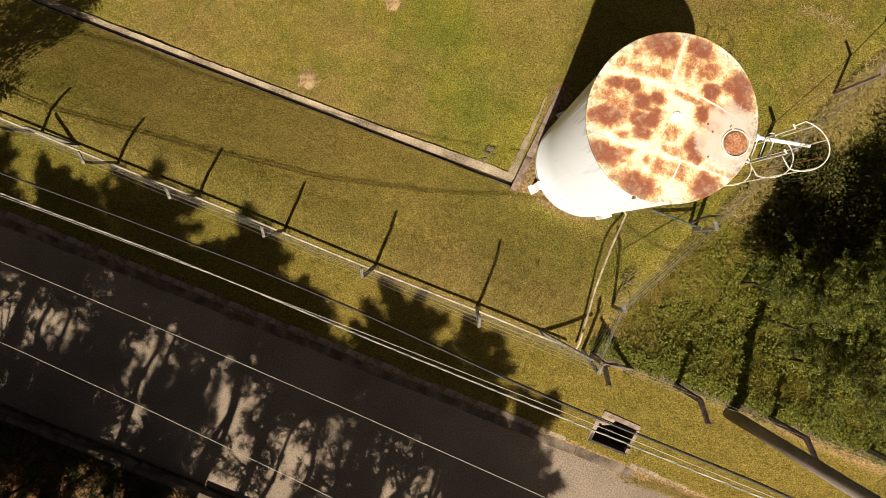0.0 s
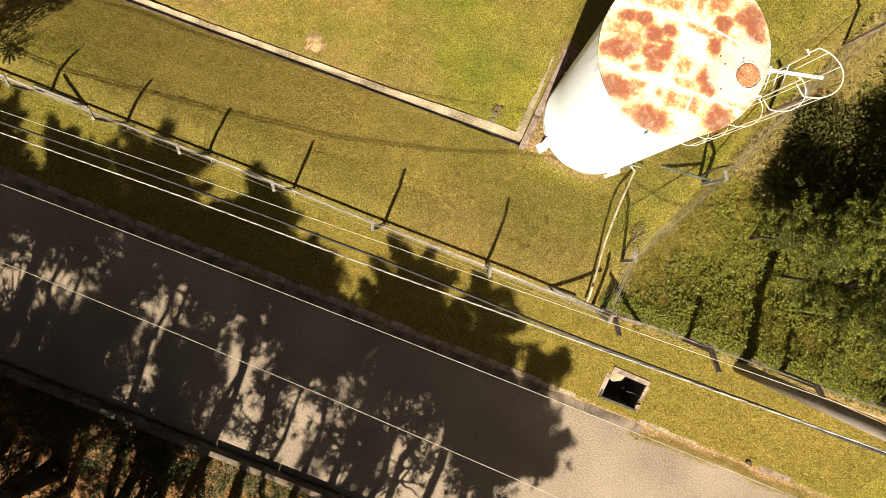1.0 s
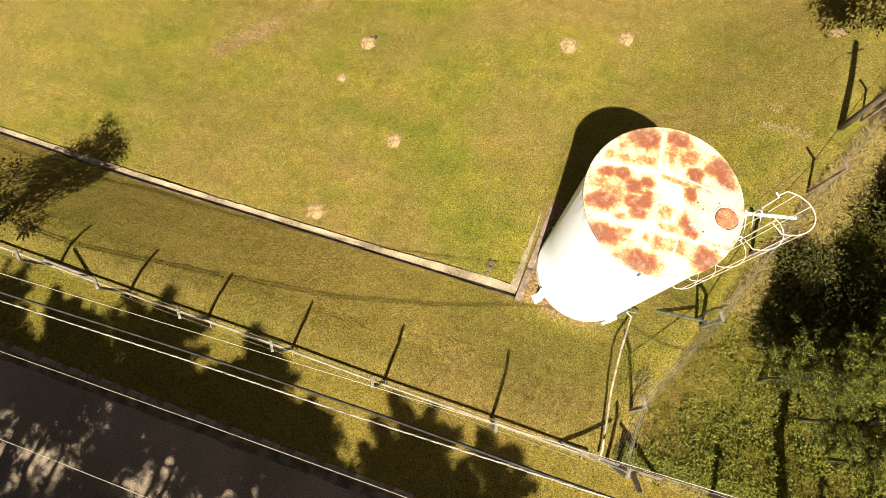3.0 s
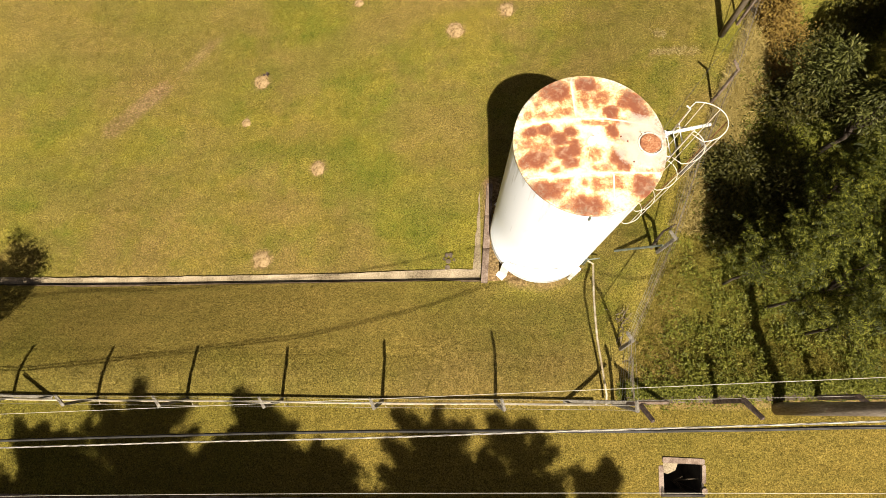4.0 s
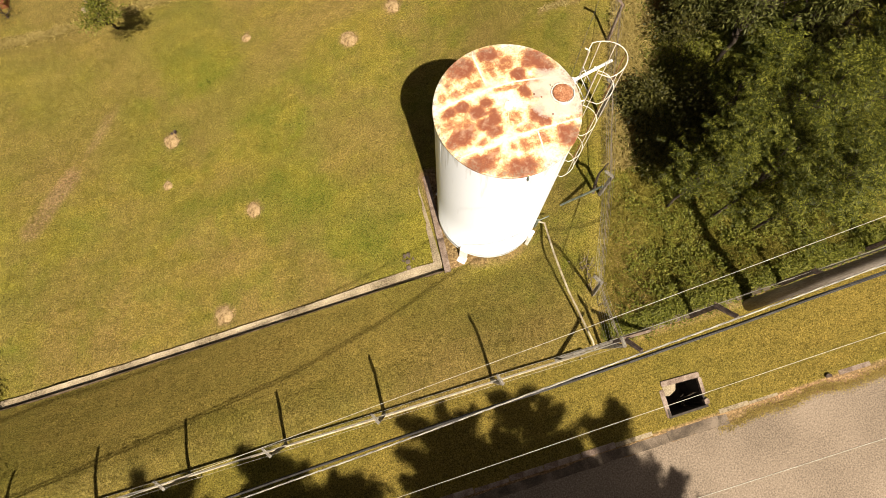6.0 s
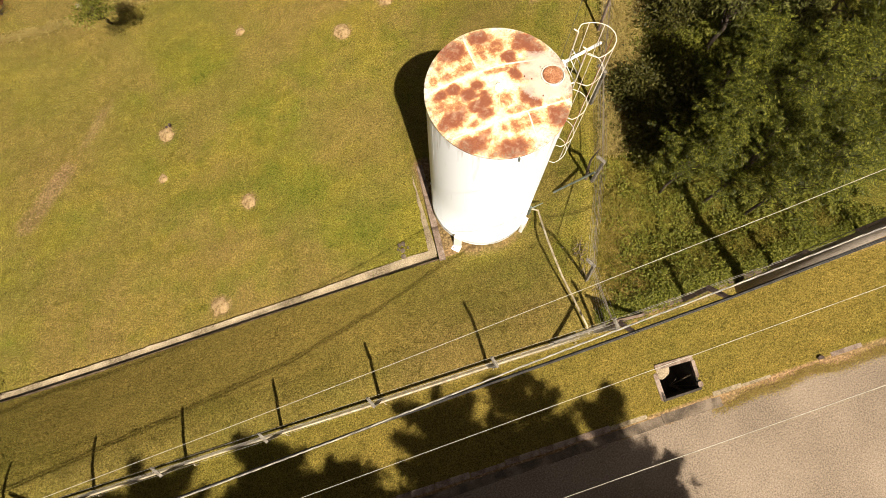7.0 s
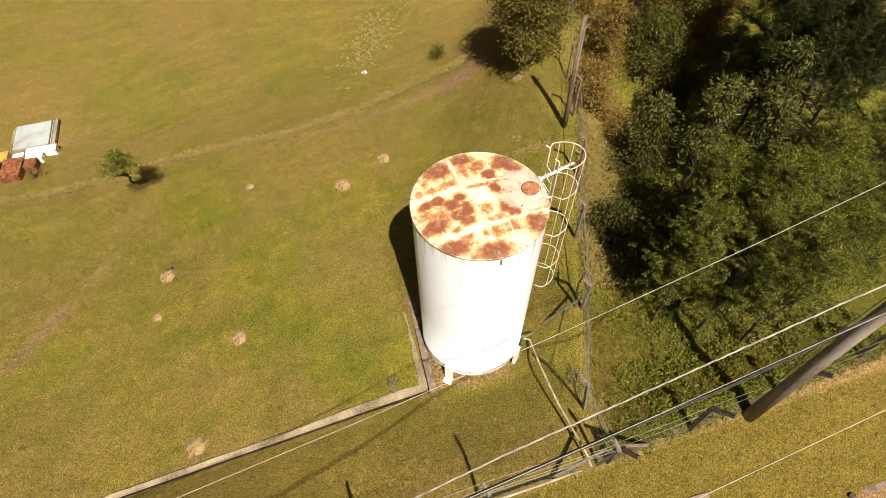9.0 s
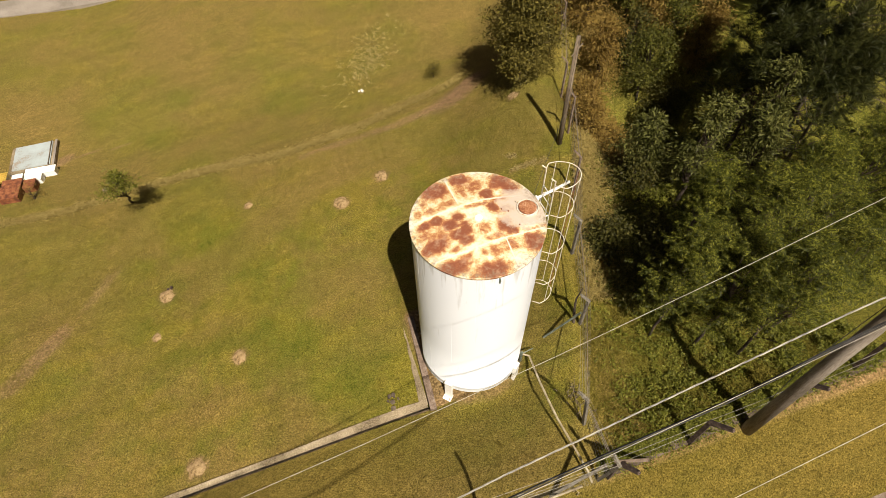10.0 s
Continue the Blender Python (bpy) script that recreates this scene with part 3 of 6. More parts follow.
DRAIN = (5.95, 6.98, -3.8, -2.98)
WALL_Y, WALL_X0, WALL_X1 = 2.22, -22.0, 1.12


def steps(a, b, n):
    return [a + (b - a) * i / n for i in range(n)]


# soil mounds on the lawn: place and radius
MOUNDS = ((-4.45, 6.4, 0.24), (-6.14, 3.1, 0.27), (-6.93, 10.1, 0.27), (-7.33, 8.36, 0.16), (0.31, 11.85, 0.27), (2.25, 12.8, 0.26), (8.45, 13.68, 0.22), (-3.4, 13.37, 0.16))


def ground():
    xs = [-420, -260, -160, -100, -70, -50, -40, -32, -27, -23] + steps(-20, 5.85, 104) + [5.85, 5.95, 6.2, 6.45, 6.7, 6.98, 7.08] + steps(7.3, 20, 52) + [20, 21, 22.5, 24.5, 27, 31, 37, 46, 60, 80, 120, 180, 280, 420]
    ys = [-420, -280, -180, -120, -80, -55, -40, -30, -24, -20] + steps(-17, -9.7, 24) + [-9.7, -9.6, -9.4, -9, -7, -5, -4.8, -4.6, -4.5, -4.4, -4.3, -4.2, -4.14, -4.02, -3.8, -3.6, -3.4, -3.2, -2.98, -2.8, -2.5, -2.2, -1.9, -1.7, -1.45] + steps(-1.2, 2.1, 14) + [2.1, 2.17, WALL_Y, 2.235, 2.34, 2.4] + steps(2.6, 24, 86) + [24, 25, 26.5, 28.5, 31, 34, 38, 43, 50, 60, 75, 100, 140, 200, 290, 420]
    verts, cover, more = [], [], []
    for y in ys:
        for x in xs:
            z = hz(x, y)
            if -1.3 < y < 2.0 or y > 2.7 or -4.7 < y < -4.15:
                z += 0.03 * noise.noise((x * 0.7, y * 0.7, 0)) + 0.012 * noise.noise((x * 2.3, y * 2.3, 5))
            verts.append((x, y, z))
            rx = right_fence_x(min(y, 24))
            dry = 0.0
            if -1.5 < y < 2.22 and x < 4.6:
                dry = 0.55
            if y < -1.45:
                dry = 0.3
            if y > 17.2:
                dry = 0.42 + 0.8 * noise.noise((x * 0.17, y * 0.17, 1.0)) + 0.6 * noise.noise((x * 0.5, y * 0.5, 4.0))
            if y > 2.6 and x < rx:
                dry = max(dry, 0.42 * ease(-5, -12, x) * ease(3, 9, y) + 0.45 * noise.noise((x * 0.3 + y * 0.12, y * 0.22, 9.0)), 0.5 * ease(11, 15, y))
            dry = max(dry, 0.95 * (1 - clamp(abs(y - 16.6 - 0.12 * max(0, x - 4) ** 1.2) / 0.9)))
            dry = max(dry, 0.75 * clamp(1 - ((x - 8.2) ** 2 + (y - 12.2) ** 2) / 9))
            k = clamp(((x + 5.9) * 6.25 + (y - 10.7) * 2.7) / 46.35)
            dry = max(dry, 0.62 * (1 - ease(0.2, 1.3, math.hypot(x + 5.9 - 6.25 * k, y - 10.7 - 2.7 * k))))
            rank = clamp((x - rx - 0.9) / 1.4) if y > -1.3 else 0
            soil = 0.0
            d = math.hypot(x - 2.94, y - 3.57)
            soil = max(soil, (0.9 if x < 2.6 else 0.62) * (1 - ease(1.5, 1.95, d)) if x > 1.2 else 0)
            soil = max(soil, 0.9 * (1 - ease(0.1, 0.55, abs(x - 1.55))) if 2.2 < y < 5.6 else 0)
            soil = max(soil, 0.75 * (1 - ease(0.2, 1.2, math.hypot((x - 6.9) * 0.42, y - 16.3 - 0.25 * (x - 6.9)))))
            for mx, my, mr in MOUNDS:
                if abs(x - mx) < 0.8 and abs(y - my) < 0.8:
                    soil = max(soil, 0.7 * (1 - ease(mr * 0.8, mr * 2.2, math.hypot(x - mx, y - my))))
            soil = max(soil, 0.55 * (1 - ease(0.1, 0.8, math.hypot((x + 9.5) * 0.5, y - 11.5 - (x + 9.5)))))
            soil = max(soil, 0.7 if -9.55 < y < -4.1 else 0)
            soil = max(soil, 0.6 * (1 - ease(0.0, 0.55, abs(y + 1.3))) if 4.7 < x < 14 else 0)
            litter = ease(-9.5, -10.2, y) if y < -9.4 else 0
            # the worn trail along the bank's foot, and bare scratches near the fence
            along = clamp((x + 1.0) / 8.6)
            trail = abs(y - (15.2 + 1.0 * along + 0.75 * along ** 6))
            if -1.0 < x < 8.2:
                soil = max(soil, (0.5 + 0.3 * along) * (1 - ease(0.08, 0.3 + 0.35 * along, trail)))
            for ax, ay, bx, by, wide in ((6.74, 9.58, 7.95, 9.4, 0.14), (6.85, 10.45, 7.2, 10.15, 0.13), (-12.6, 8.3, -10.9, 10.0, 0.42), (-12.5, 21.2, -12.0, 21.45, 0.36), (-11.9, 21.4, -8.6, 20.9, 0.1)):
                k = clamp(((x - ax) * (bx - ax) + (y - ay) * (by - ay)) / ((bx - ax) ** 2 + (by - ay) ** 2))
                soil = max(soil, 0.62 * (1 - ease(wide * 0.4, wide * 1.6, math.hypot(x - ax - k * (bx - ax), y - ay - k * (by - ay)))))
            deep = 0.0
            for gx, gy, gr, gs in ((-3.9, 6.4, 1.9, 0.62), (-6.6, 10.4, 1.2, 0.48), (-7.3, 8.5, 0.7, 0.5), (-1.2, 5.0, 2.4, 0.5), (-6.5, 3.4, 1.2, 0.45), (0.25, 10.1, 0.3, 0.75), (3.25, 0.5, 0.35, 0.7), (-2.5, 9.0, 2.0, 0.3), (3.6, 21.4, 2.4, 0.6), (5.4, 24.0, 2.6, 0.6), (-3.0, 24.5, 2.4, 0.4), (-6.5, 23.3, 1.5, 0.62), (-0.9, 20.0, 1.6, 0.62), (-4.1, 28.6, 2.2, 0.5), (-7.3, 20.6, 1.2, 0.55), (-10.5, 24.6, 2.0, 0.4)):
                if abs(x - gx) < gr * 2 and abs(y - gy) < gr * 2:
                    deep = max(deep, 0.8 * gs * (1 - ease(0.0, 1.9, math.hypot(x - gx, y - gy) / gr)))
            cover.append((dry, rank, soil, 1))
            # where the bank's colour is lightened to make up for less sun
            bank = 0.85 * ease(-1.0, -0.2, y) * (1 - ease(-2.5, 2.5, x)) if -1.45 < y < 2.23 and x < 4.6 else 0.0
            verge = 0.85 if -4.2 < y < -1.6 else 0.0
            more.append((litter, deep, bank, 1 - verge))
    nx = len(xs)
    x0, x1, y0, y1 = DRAIN
    faces = []
    for j in range(len(ys) - 1):
        for i in range(nx - 1):
            cx, cy = (xs[i] + xs[i + 1]) / 2, (ys[j] + ys[j + 1]) / 2
            if x0 < cx < x1 and y0 < cy < y1:
                continue
            faces.append((j * nx + i, j * nx + i + 1, (j + 1) * nx + i + 1, (j + 1) * nx + i))
    g = Mesh().add(verts, faces)
    ob = single("ground", g, M["ground"], (0, 0, 0), "sunlit mown grass ground falling gently from the road", "ground", kind="structure", smooth=True)
    for key, data in (("cover", cover), ("more", more)):
        a = ob.data.color_attributes.new(key, "FLOAT_COLOR", "POINT")
        a.data.foreach_set("color", np.array(data, dtype=np.float32).ravel())
    return ob


ground()


def slab(xs, y_south, y_north, top, thick):
    """A level strip along x with its own top and sides."""
    m = Mesh()
    n = len(xs)
    tops = [(x, y_south(x), top(x)) for x in xs] + [(x, y_north(x), top(x)) for x in xs]
    low = [(x, y, z - thick) for x, y, z in tops]
    faces = []
    for i in range(n - 1):
        faces += [(i, i + 1, n + i + 1, n + i), (2 * n + i + 1, 2 * n + i, 3 * n + i, 3 * n + i + 1), (2 * n + i, 2 * n + i + 1, i + 1, i), (n + i, n + i + 1, 3 * n + i + 1, 3 * n + i)]
    faces += [(0, n, 3 * n, 2 * n), (2 * n - 1, n - 1, 3 * n - 1, 4 * n - 1)]
    return m.add(tops + low, faces)


ROAD_Z = -0.42
rng = random.Random(11)
road_xs = [-420, -200, -100, -60, -40] + [-30 + 0.5 * i for i in range(121)] + [40, 60, 100, 200, 420]
single("road", slab(road_xs, lambda x: -9.35 - 0.03 * noise.noise((x, 3, 0)), lambda x: -4.42 - (0.10 * noise.noise((x * 0.9, 0, 0)) + 0.05 * noise.noise((x * 3.1, 2, 0)) if x > 7 else 0.02 * noise.noise((x * 2, 0, 0))), lambda x: ROAD_Z, 0.12), M["asphalt"], (0, 0, 0), "worn grey-brown asphalt road in tree shade", "road", kind="structure")
single("gutter", slab([-30 + 0.5 * i for i in range(76)], lambda x: -4.46 + 0.05 * noise.noise((x * 1.3, 9, 0)), lambda x: -4.12, lambda x: ROAD_Z + 0.05, 0.12), M["gutter"], (0, 0, 0), "dirty concrete gutter along the road's edge", "gutter", kind="structure")


def kerb(x, length, z, tilt=0.0):
    """One block of the road's kerb."""
    m = Mesh().box((x + length / 2, -4.07, z - 0.1), (length - 0.02, 0.16, 0.22), pose(0, 0, 0, tilt, 0, rng.uniform(-0.4, 0.4)), 0.02)
    # browner blocks away from the drain put the kerb's tree shade into colour
    return single("kerb", m, M["concrete" if 4 < x < 9 else "old_concrete"], (x, -4.07, z - 0.2), "weathered pale concrete kerb block beside the road", "kerb", "kerb blocks", "structure")


x = -16.0
while x < 12.0:
    step = rng.choice([0.9, 1.0, 1.0, 1.1])
    if not (x + step > DRAIN[0] + 0.05 and x < DRAIN[1] - 0.02) and not (8.9 < x < 10.3):
        kerb(x, step, -0.29 + rng.uniform(-0.02, 0.015), rng.uniform(-3, 3))
    x += step


def drain_pit():
    x0, x1, y0, y1 = DRAIN
    t = thing("storm_drain", (x0, y0, -0.3), "open square storm drain pit with broken concrete edges in the verge", "drain", kind="structure")
    zt = -0.16
    m = Mesh()
    for cx, cy, sx, sy in ((x0 - 0.03, (y0 + y1) / 2, 0.06, y1 - y0), (x1 + 0.03, (y0 + y1) / 2, 0.06, y1 - y0), ((x0 + x1) / 2, y1 + 0.03, x1 - x0 + 0.12, 0.06), ((x0 + x1) / 2, y0 - 0.03, x1 - x0 + 0.12, 0.06)):
        m.box((cx, cy, zt - 0.75), (sx, sy, 1.45))
    m.box(((x0 + x1) / 2, (y0 + y1) / 2, -1.5), (x1 - x0 + 0.1, y1 - y0 + 0.1, 0.1))
    part("pit_wall", m, M["pit"], t)
    for cx, cy, sx, sy, lift in ((x0 - 0.05, (y0 + y1) / 2 - 0.05, 0.13, y1 - y0 - 0.02, 0.0), ((x0 + x1) / 2 + 0.02, y1 + 0.06, x1 - x0 + 0.1, 0.15, 0.02), (x1 + 0.05, y1 - 0.28, 0.10, 0.5, 0.03), (x1 + 0.06, y0 + 0.1, 0.14, 0.16, 0.05)):
        part("rim_stone", Mesh().box((cx, cy, hz(cx, cy) + lift - 0.04), (sx, sy, 0.14), pose(0, 0, 0, 12, 0, rng.uniform(-2, 2)), 0.03), M["old_concrete"], t)
    part("broken_corner", Mesh().add([(x0, y1, zt + 0.08 - 0.02), (x0 + 0.42, y1, zt + 0.08 - 0.02), (x0 + 0.34, y1 - 0.2, zt + 0.08 - 0.03), (x0 + 0.12, y1 - 0.3, zt + 0.08 - 0.04), (x0, y1 - 0.26, zt + 0.08 - 0.03), (x0, y1, zt - 0.02), (x0 + 0.42, y1, zt - 0.02), (x0 + 0.34, y1 - 0.2, zt - 0.02), (x0 + 0.12, y1 - 0.3, zt - 0.02), (x0, y1 - 0.26, zt - 0.02)], [(4, 3, 2, 1, 0), (5, 6, 7, 8, 9), (0, 1, 6, 5), (1, 2, 7, 6), (2, 3, 8, 7), (3, 4, 9, 8), (4, 0, 5, 9)]), M["concrete"], t)
    tw = Mesh()
    for i in range(9):
        a = rng.uniform(0, 6.28)
        p = Vector((x1 - 0.28 + rng.uniform(-0.1, 0.1), y0 + 0.22, -1.4))
        tw.tube([p, p + Vector((math.cos(a) * 0.12, math.sin(a) * 0.12, 0.6)), p + Vector((math.cos(a) * 0.28, math.sin(a) * 0.25, 0.95 + rng.uniform(0, 0.25)))], [0.008, 0.006, 0.003], 4)
    part("twigs", tw, M["wood"], t, "dry bare twigs")
    single("drain_apron", Mesh().box(((x0 + x1) / 2, -4.27, -0.385), (x1 - x0 + 0.5, 0.34, 0.1), None, 0.03), M["gutter"], ((x0 + x1) / 2, -4.27, -0.43), "dark stained concrete apron in front of the drain", "apron", kind="structure")


drain_pit()


def south_wall():
    """The low wall on the far side of the road."""
    x = -30.0
    while x < 14:
        m = Mesh().box((x + 1.0, -9.5 + 0.004 * x, -0.28), (1.985, 0.16, 0.42), None, 0.02)
        single("roadside_wall", m, M["gutter"], (x + 1, -9.5, -0.49), "low dark concrete wall along the wooded roadside", "wall", "low wall blocks", "structure")
        x += 2.0


south_wall()


def retaining_edge():
    """The kerb that holds the bank up, and the concrete channel at its foot on the lawn side."""
    x = WALL_X0
    k = 0
    while x < WALL_X1 - 0.1:
        step = min(3.0, WALL_X1 - x)
        za, zb = hz(x, 2.215), hz(x + step, 2.215)
        la, lb = hz(x, 2.6), hz(x + step, 2.6)
        j = rng.uniform(-0.006, 0.006)
        w = Mesh()
        w.add([(x, 2.19, za + 0.006), (x + step - 0.01, 2.19, zb + 0.006), (x + step - 0.01, 2.245 + j, zb - 0.004), (x, 2.245 + j, za - 0.004), (x, 2.19, za - 0.45), (x + step - 0.01, 2.19, zb - 0.45), (x + step - 0.01, 2.245 + j, zb - 0.45), (x, 2.245 + j, za - 0.45)], [(0, 1, 2, 3), (7, 6, 5, 4), (0, 4, 5, 1), (1, 5, 6, 2), (2, 6, 7, 3), (3, 7, 4, 0)])
        single("retaining_kerb", w, M["shadow_brown"], (x, 2.17, za - 0.45), "low dark concrete kerb holding the grass bank", "retaining wall", "retaining kerb blocks", "structure")
        c = Mesh()
        n = 14
        xs = [x + 0.002 + (step - 0.006) * i / n for i in range(n + 1)]
        north = [2.54 + 0.10 * ease(-4, 1, q) + 0.025 * noise.noise((q * 1.7, 1, 0)) + 0.02 * noise.noise((q * 5, 4, 0)) for q in xs]
        top = [(q, 2.3, la + (lb - la) * (q - x) / step + 0.07) for q in xs]
        mid = [(q, 2.43, la + (lb - la) * (q - x) / step + 0.062) for q in xs]
        far = [(q, y, la + (lb - la) * (q - x) / step + 0.085) for q, y in zip(xs, north)]
        c.quads(top, mid).quads(mid, far).quads(far, [(a, b + 0.01, z - 0.2) for a, b, z in far])
        c.quads([(a, b, z - 0.2) for a, b, z in top], top)
        single("channel_slab", c, M["concrete"], (x, 2.4, la - 0.1), "pale weathered concrete drainage channel beside the lawn", "drain channel", "channel slabs", "structure")
        x += step
    # the return beside the tank
    a, b = Vector((1.14, 2.14, 0)), Vector((1.36, 5.46, 0))
    d = (b - a).normalized()
    s = Vector((d.y, -d.x, 0))
    for i in range(3):
        p, q = a + (b - a) * (i / 3), a + (b - a) * ((i + 1) / 3) - d * 0.012
        ring = [p, q, q + s * 0.2, p + s * 0.2]
        z = -0.97 + rng.uniform(-0.012, 0.012)
        w = Mesh().add([(v.x, v.y, z) for v in ring] + [(v.x, v.y, -1.9) for v in ring], [(3, 2, 1, 0), (4, 5, 6, 7), (0, 1, 5, 4), (1, 2, 6, 5), (2, 3, 7, 6), (3, 0, 4, 7)])
        single("retaining_wall", w, M["old_concrete"], (p.x, p.y, -1.9), "brown stained concrete wall edging the tank's pad", "retaining wall", "tank pad wall", "structure")
    n = 16
    c = Mesh()
    inner = [a + (b - a) * (i / n) - s * 0.01 for i in range(n + 1)]
    outer = [v - s * (0.27 - 0.08 * i / n + 0.05 * noise.noise((i * 0.6, 7, 0))) for i, v in enumerate(inner)]
    zi = [hz(1.0, max(2.3, v.y)) + 0.06 for v in inner]
    A = [(v.x, v.y, z) for v, z in zip(inner, zi)]
    B = [(v.x, v.y, z + 0.012) for v, z in zip(outer, zi)]
    c.quads(A, B).quads(B, [(x, y, z - 0.2) for x, y, z in B])
    single("channel_slab", c, M["concrete"], (1.1, 3, -1.5), "pale sandy concrete channel turning up to the tank's pad", "drain channel", "channel slabs", "structure")


retaining_edge()

# ---- the water tank ----
TC, TR = Vector((2.94, 3.57, 0)), 1.535
T_BOTTOM, T_RIM = -0.57, 5.70


# where the roof has rusted through, and where it only stains: place from the middle, half length and half width
RUST = [(-0.66, 1.17, 0.30, 0.23), (-0.01, 1.33, 0.22, 0.16), (0.92, 0.97, 0.24, 0.20), (1.08, 0.72, 0.20, 0.14), (0.46, 0.69, 0.14, 0.14), (-1.2, 0.24, 0.14, 0.14), (-0.89, 0.29, 0.13, 0.13), (-0.63, 0.05, 0.17, 0.13), (-0.41, 0.22, 0.12, 0.12), (-0.52, -0.25, 0.20, 0.12), (-0.34, -0.15, 0.13, 0.18),
        (-0.42, -0.45, 0.14, 0.10), (-1.1, -0.38, 0.25, 0.16), (-1.33, -0.5, 0.12, 0.10), (0.47, 0.25, 0.10, 0.15), (0.5, -0.34, 0.14, 0.15), (0.62, -0.5, 0.12, 0.10), (-0.93, -1.02, 0.30, 0.17), (-0.13, -1.36, 0.30, 0.19), (1.0, -0.92, 0.20, 0.24)]
STAIN = [(-1.02, 0.83, 0.12, 0.12), (-1.24, 0.6, 0.09, 0.14), (-0.5, 0.69, 0.22, 0.10), (-0.82, 0.6, 0.26, 0.08), (-0.76, -0.63, 0.14, 0.10), (0.13, 0.43, 0.28, 0.07), (0.74, 0.1, 0.14, 0.10), (0.19, -0.57, 0.22, 0.08), (0.06, -0.27, 0.17, 0.13), (-0.65, -0.95, 0.22, 0.18), (0.15, -0.9, 0.32, 0.17), (-0.54, -1.36, 0.14, 0.10), (1.18, -0.6, 0.25, 0.05), (0.1, 1.0, 0.5, 0.25), (-0.9, -0.05, 0.5, 0.2), (0.4, -0.82, 0.26, 0.2), (0.6, 0.45, 0.22, 0.08)]


def polar(angle, r, z):
    a = radians(angle)
    return Vector((TC.x + r * math.cos(a), TC.y + r * math.sin(a), z))


def tank():
    t = thing("water_tank", (TC.x, TC.y, -1.05), "tall white cylindrical steel water tank with a rust-blotched roof", "water tank")
    sh = Mesh().lathe((TC.x, TC.y, 0), [(TR - 0.05, T_BOTTOM), (TR, T_BOTTOM + 0.04), (TR, -0.30), (TR + 0.003, -0.295), (TR + 0.003, -0.28), (TR, -0.275), (TR, 2.0), (TR, T_RIM - 0.02)], 96)
    shell = smooth_by_angle(part("shell", sh, M["shell"], t, "white painted steel shell with grey runs below the rim"))
    for a0, z0, z1 in ((200, T_BOTTOM + 0.03, 1.3), (262, T_BOTTOM + 0.03, 1.3), (228, 1.34, 3.55), (296, 1.34, 3.55), (250, 3.59, T_RIM - 0.03), (188, 3.59, T_RIM - 0.03)):
        part("weld_seam", Mesh().tube([polar(a0, TR - 0.003, z0), polar(a0, TR - 0.003, z1)], 0.006, 6), M["shell"], shell)
    prof = [(TR - 0.02, T_RIM - 0.05), (TR + 0.022, T_RIM - 0.045), (TR + 0.026, T_RIM), (TR + 0.01, T_RIM + 0.012)] + [(TR - 0.02 - (TR - 0.03) * i / 44, T_RIM + 0.008 + 0.107 * i / 44) for i in range(45)]
    roof = Mesh().lathe((TC.x, TC.y, 0), prof, 128)
    rf = smooth_by_angle(part("roof", roof, M["roof"], t, "shallow cone roof, white paint breaking into orange rust"))
    mask = []
    for v in rf.data.vertices:
        best = 0.0
        px, py = v.co.x + 0.05 * noise.noise((v.co.x * 5, v.co.y * 5, 1)), v.co.y + 0.05 * noise.noise((v.co.x * 5, v.co.y * 5, 7))
        for spots, strength in ((RUST, 0.92), (STAIN, 0.48)):
            for bx, by, ra, rb in spots:
                q = (abs((px - bx) / ra) ** 2.6 + abs((py - by) / rb) ** 2.6) ** (1 / 2.6)
                best = max(best, strength * (1 - 0.6 * ease(0.6, 1.25, q) - 0.4 * ease(1.1, 2.1, q)))
        # paint holds best over the lapped joints
        for ax, ay, cx, cy in ((-1.47, 0.36, -0.28, 0.51), (-0.32, 1.42, -0.22, 0.5), (-0.95, -0.76, 1.3, -0.64)):
            k = clamp(((px - ax) * (cx - ax) + (py - ay) * (cy - ay)) / ((cx - ax) ** 2 + (cy - ay) ** 2))
            best *= 1 - 0.75 * math.exp(-(math.hypot(px - ax - k * (cx - ax), py - ay - k * (cy - ay)) / 0.05) ** 2)
        # runs that the rain has drawn from the middle outwards
        a, far = math.atan2(v.co.y, v.co.x), math.hypot(v.co.x, v.co.y)
        best += (0.05 + 0.5 * best * (1 - best)) * noise.noise((math.cos(a) * 9, math.sin(a) * 9, far * 1.6)) + 0.10 * noise.noise((math.cos(a) * 21, math.sin(a) * 21, far * 2.5)) * ease(0.1, 0.3, best)
        mask.append(max(0.0, best) + 0.06)
    rust = rf.data.attributes.new("rust", "FLOAT", "POINT")
    rust.data.foreach_set("value", mask)

    def roof_z(p):
        return T_RIM + 0.116 - 0.072 * (p - Vector((TC.x, TC.y, p.z))).length

    def seam(ax, ay, bx, by, w=0.03):
        """A lapped strip over a joint between roof plates."""
        a, b = Vector((TC.x + ax, TC.y + ay, 0)), Vector((TC.x + bx, TC.y + by, 0))
        d = (b - a).normalized()
        s = Vector((-d.y, d.x, 0)) * w / 2
        m, k = Mesh(), 10
        lo, hi = [], []
        for i in range(k + 1):
            p = a + (b - a) * (i / k)
            z = roof_z(p)
            lo.append(((p - s).x, (p - s).y, z + 0.012))
            hi.append(((p + s).x, (p + s).y, z + 0.012))
        m.quads(lo, hi).quads([(x, y, z - 0.016) for x, y, z in lo], lo).quads(hi, [(x, y, z - 0.016) for x, y, z in hi])
        part("plate_seam", m, M["roof"], rf)

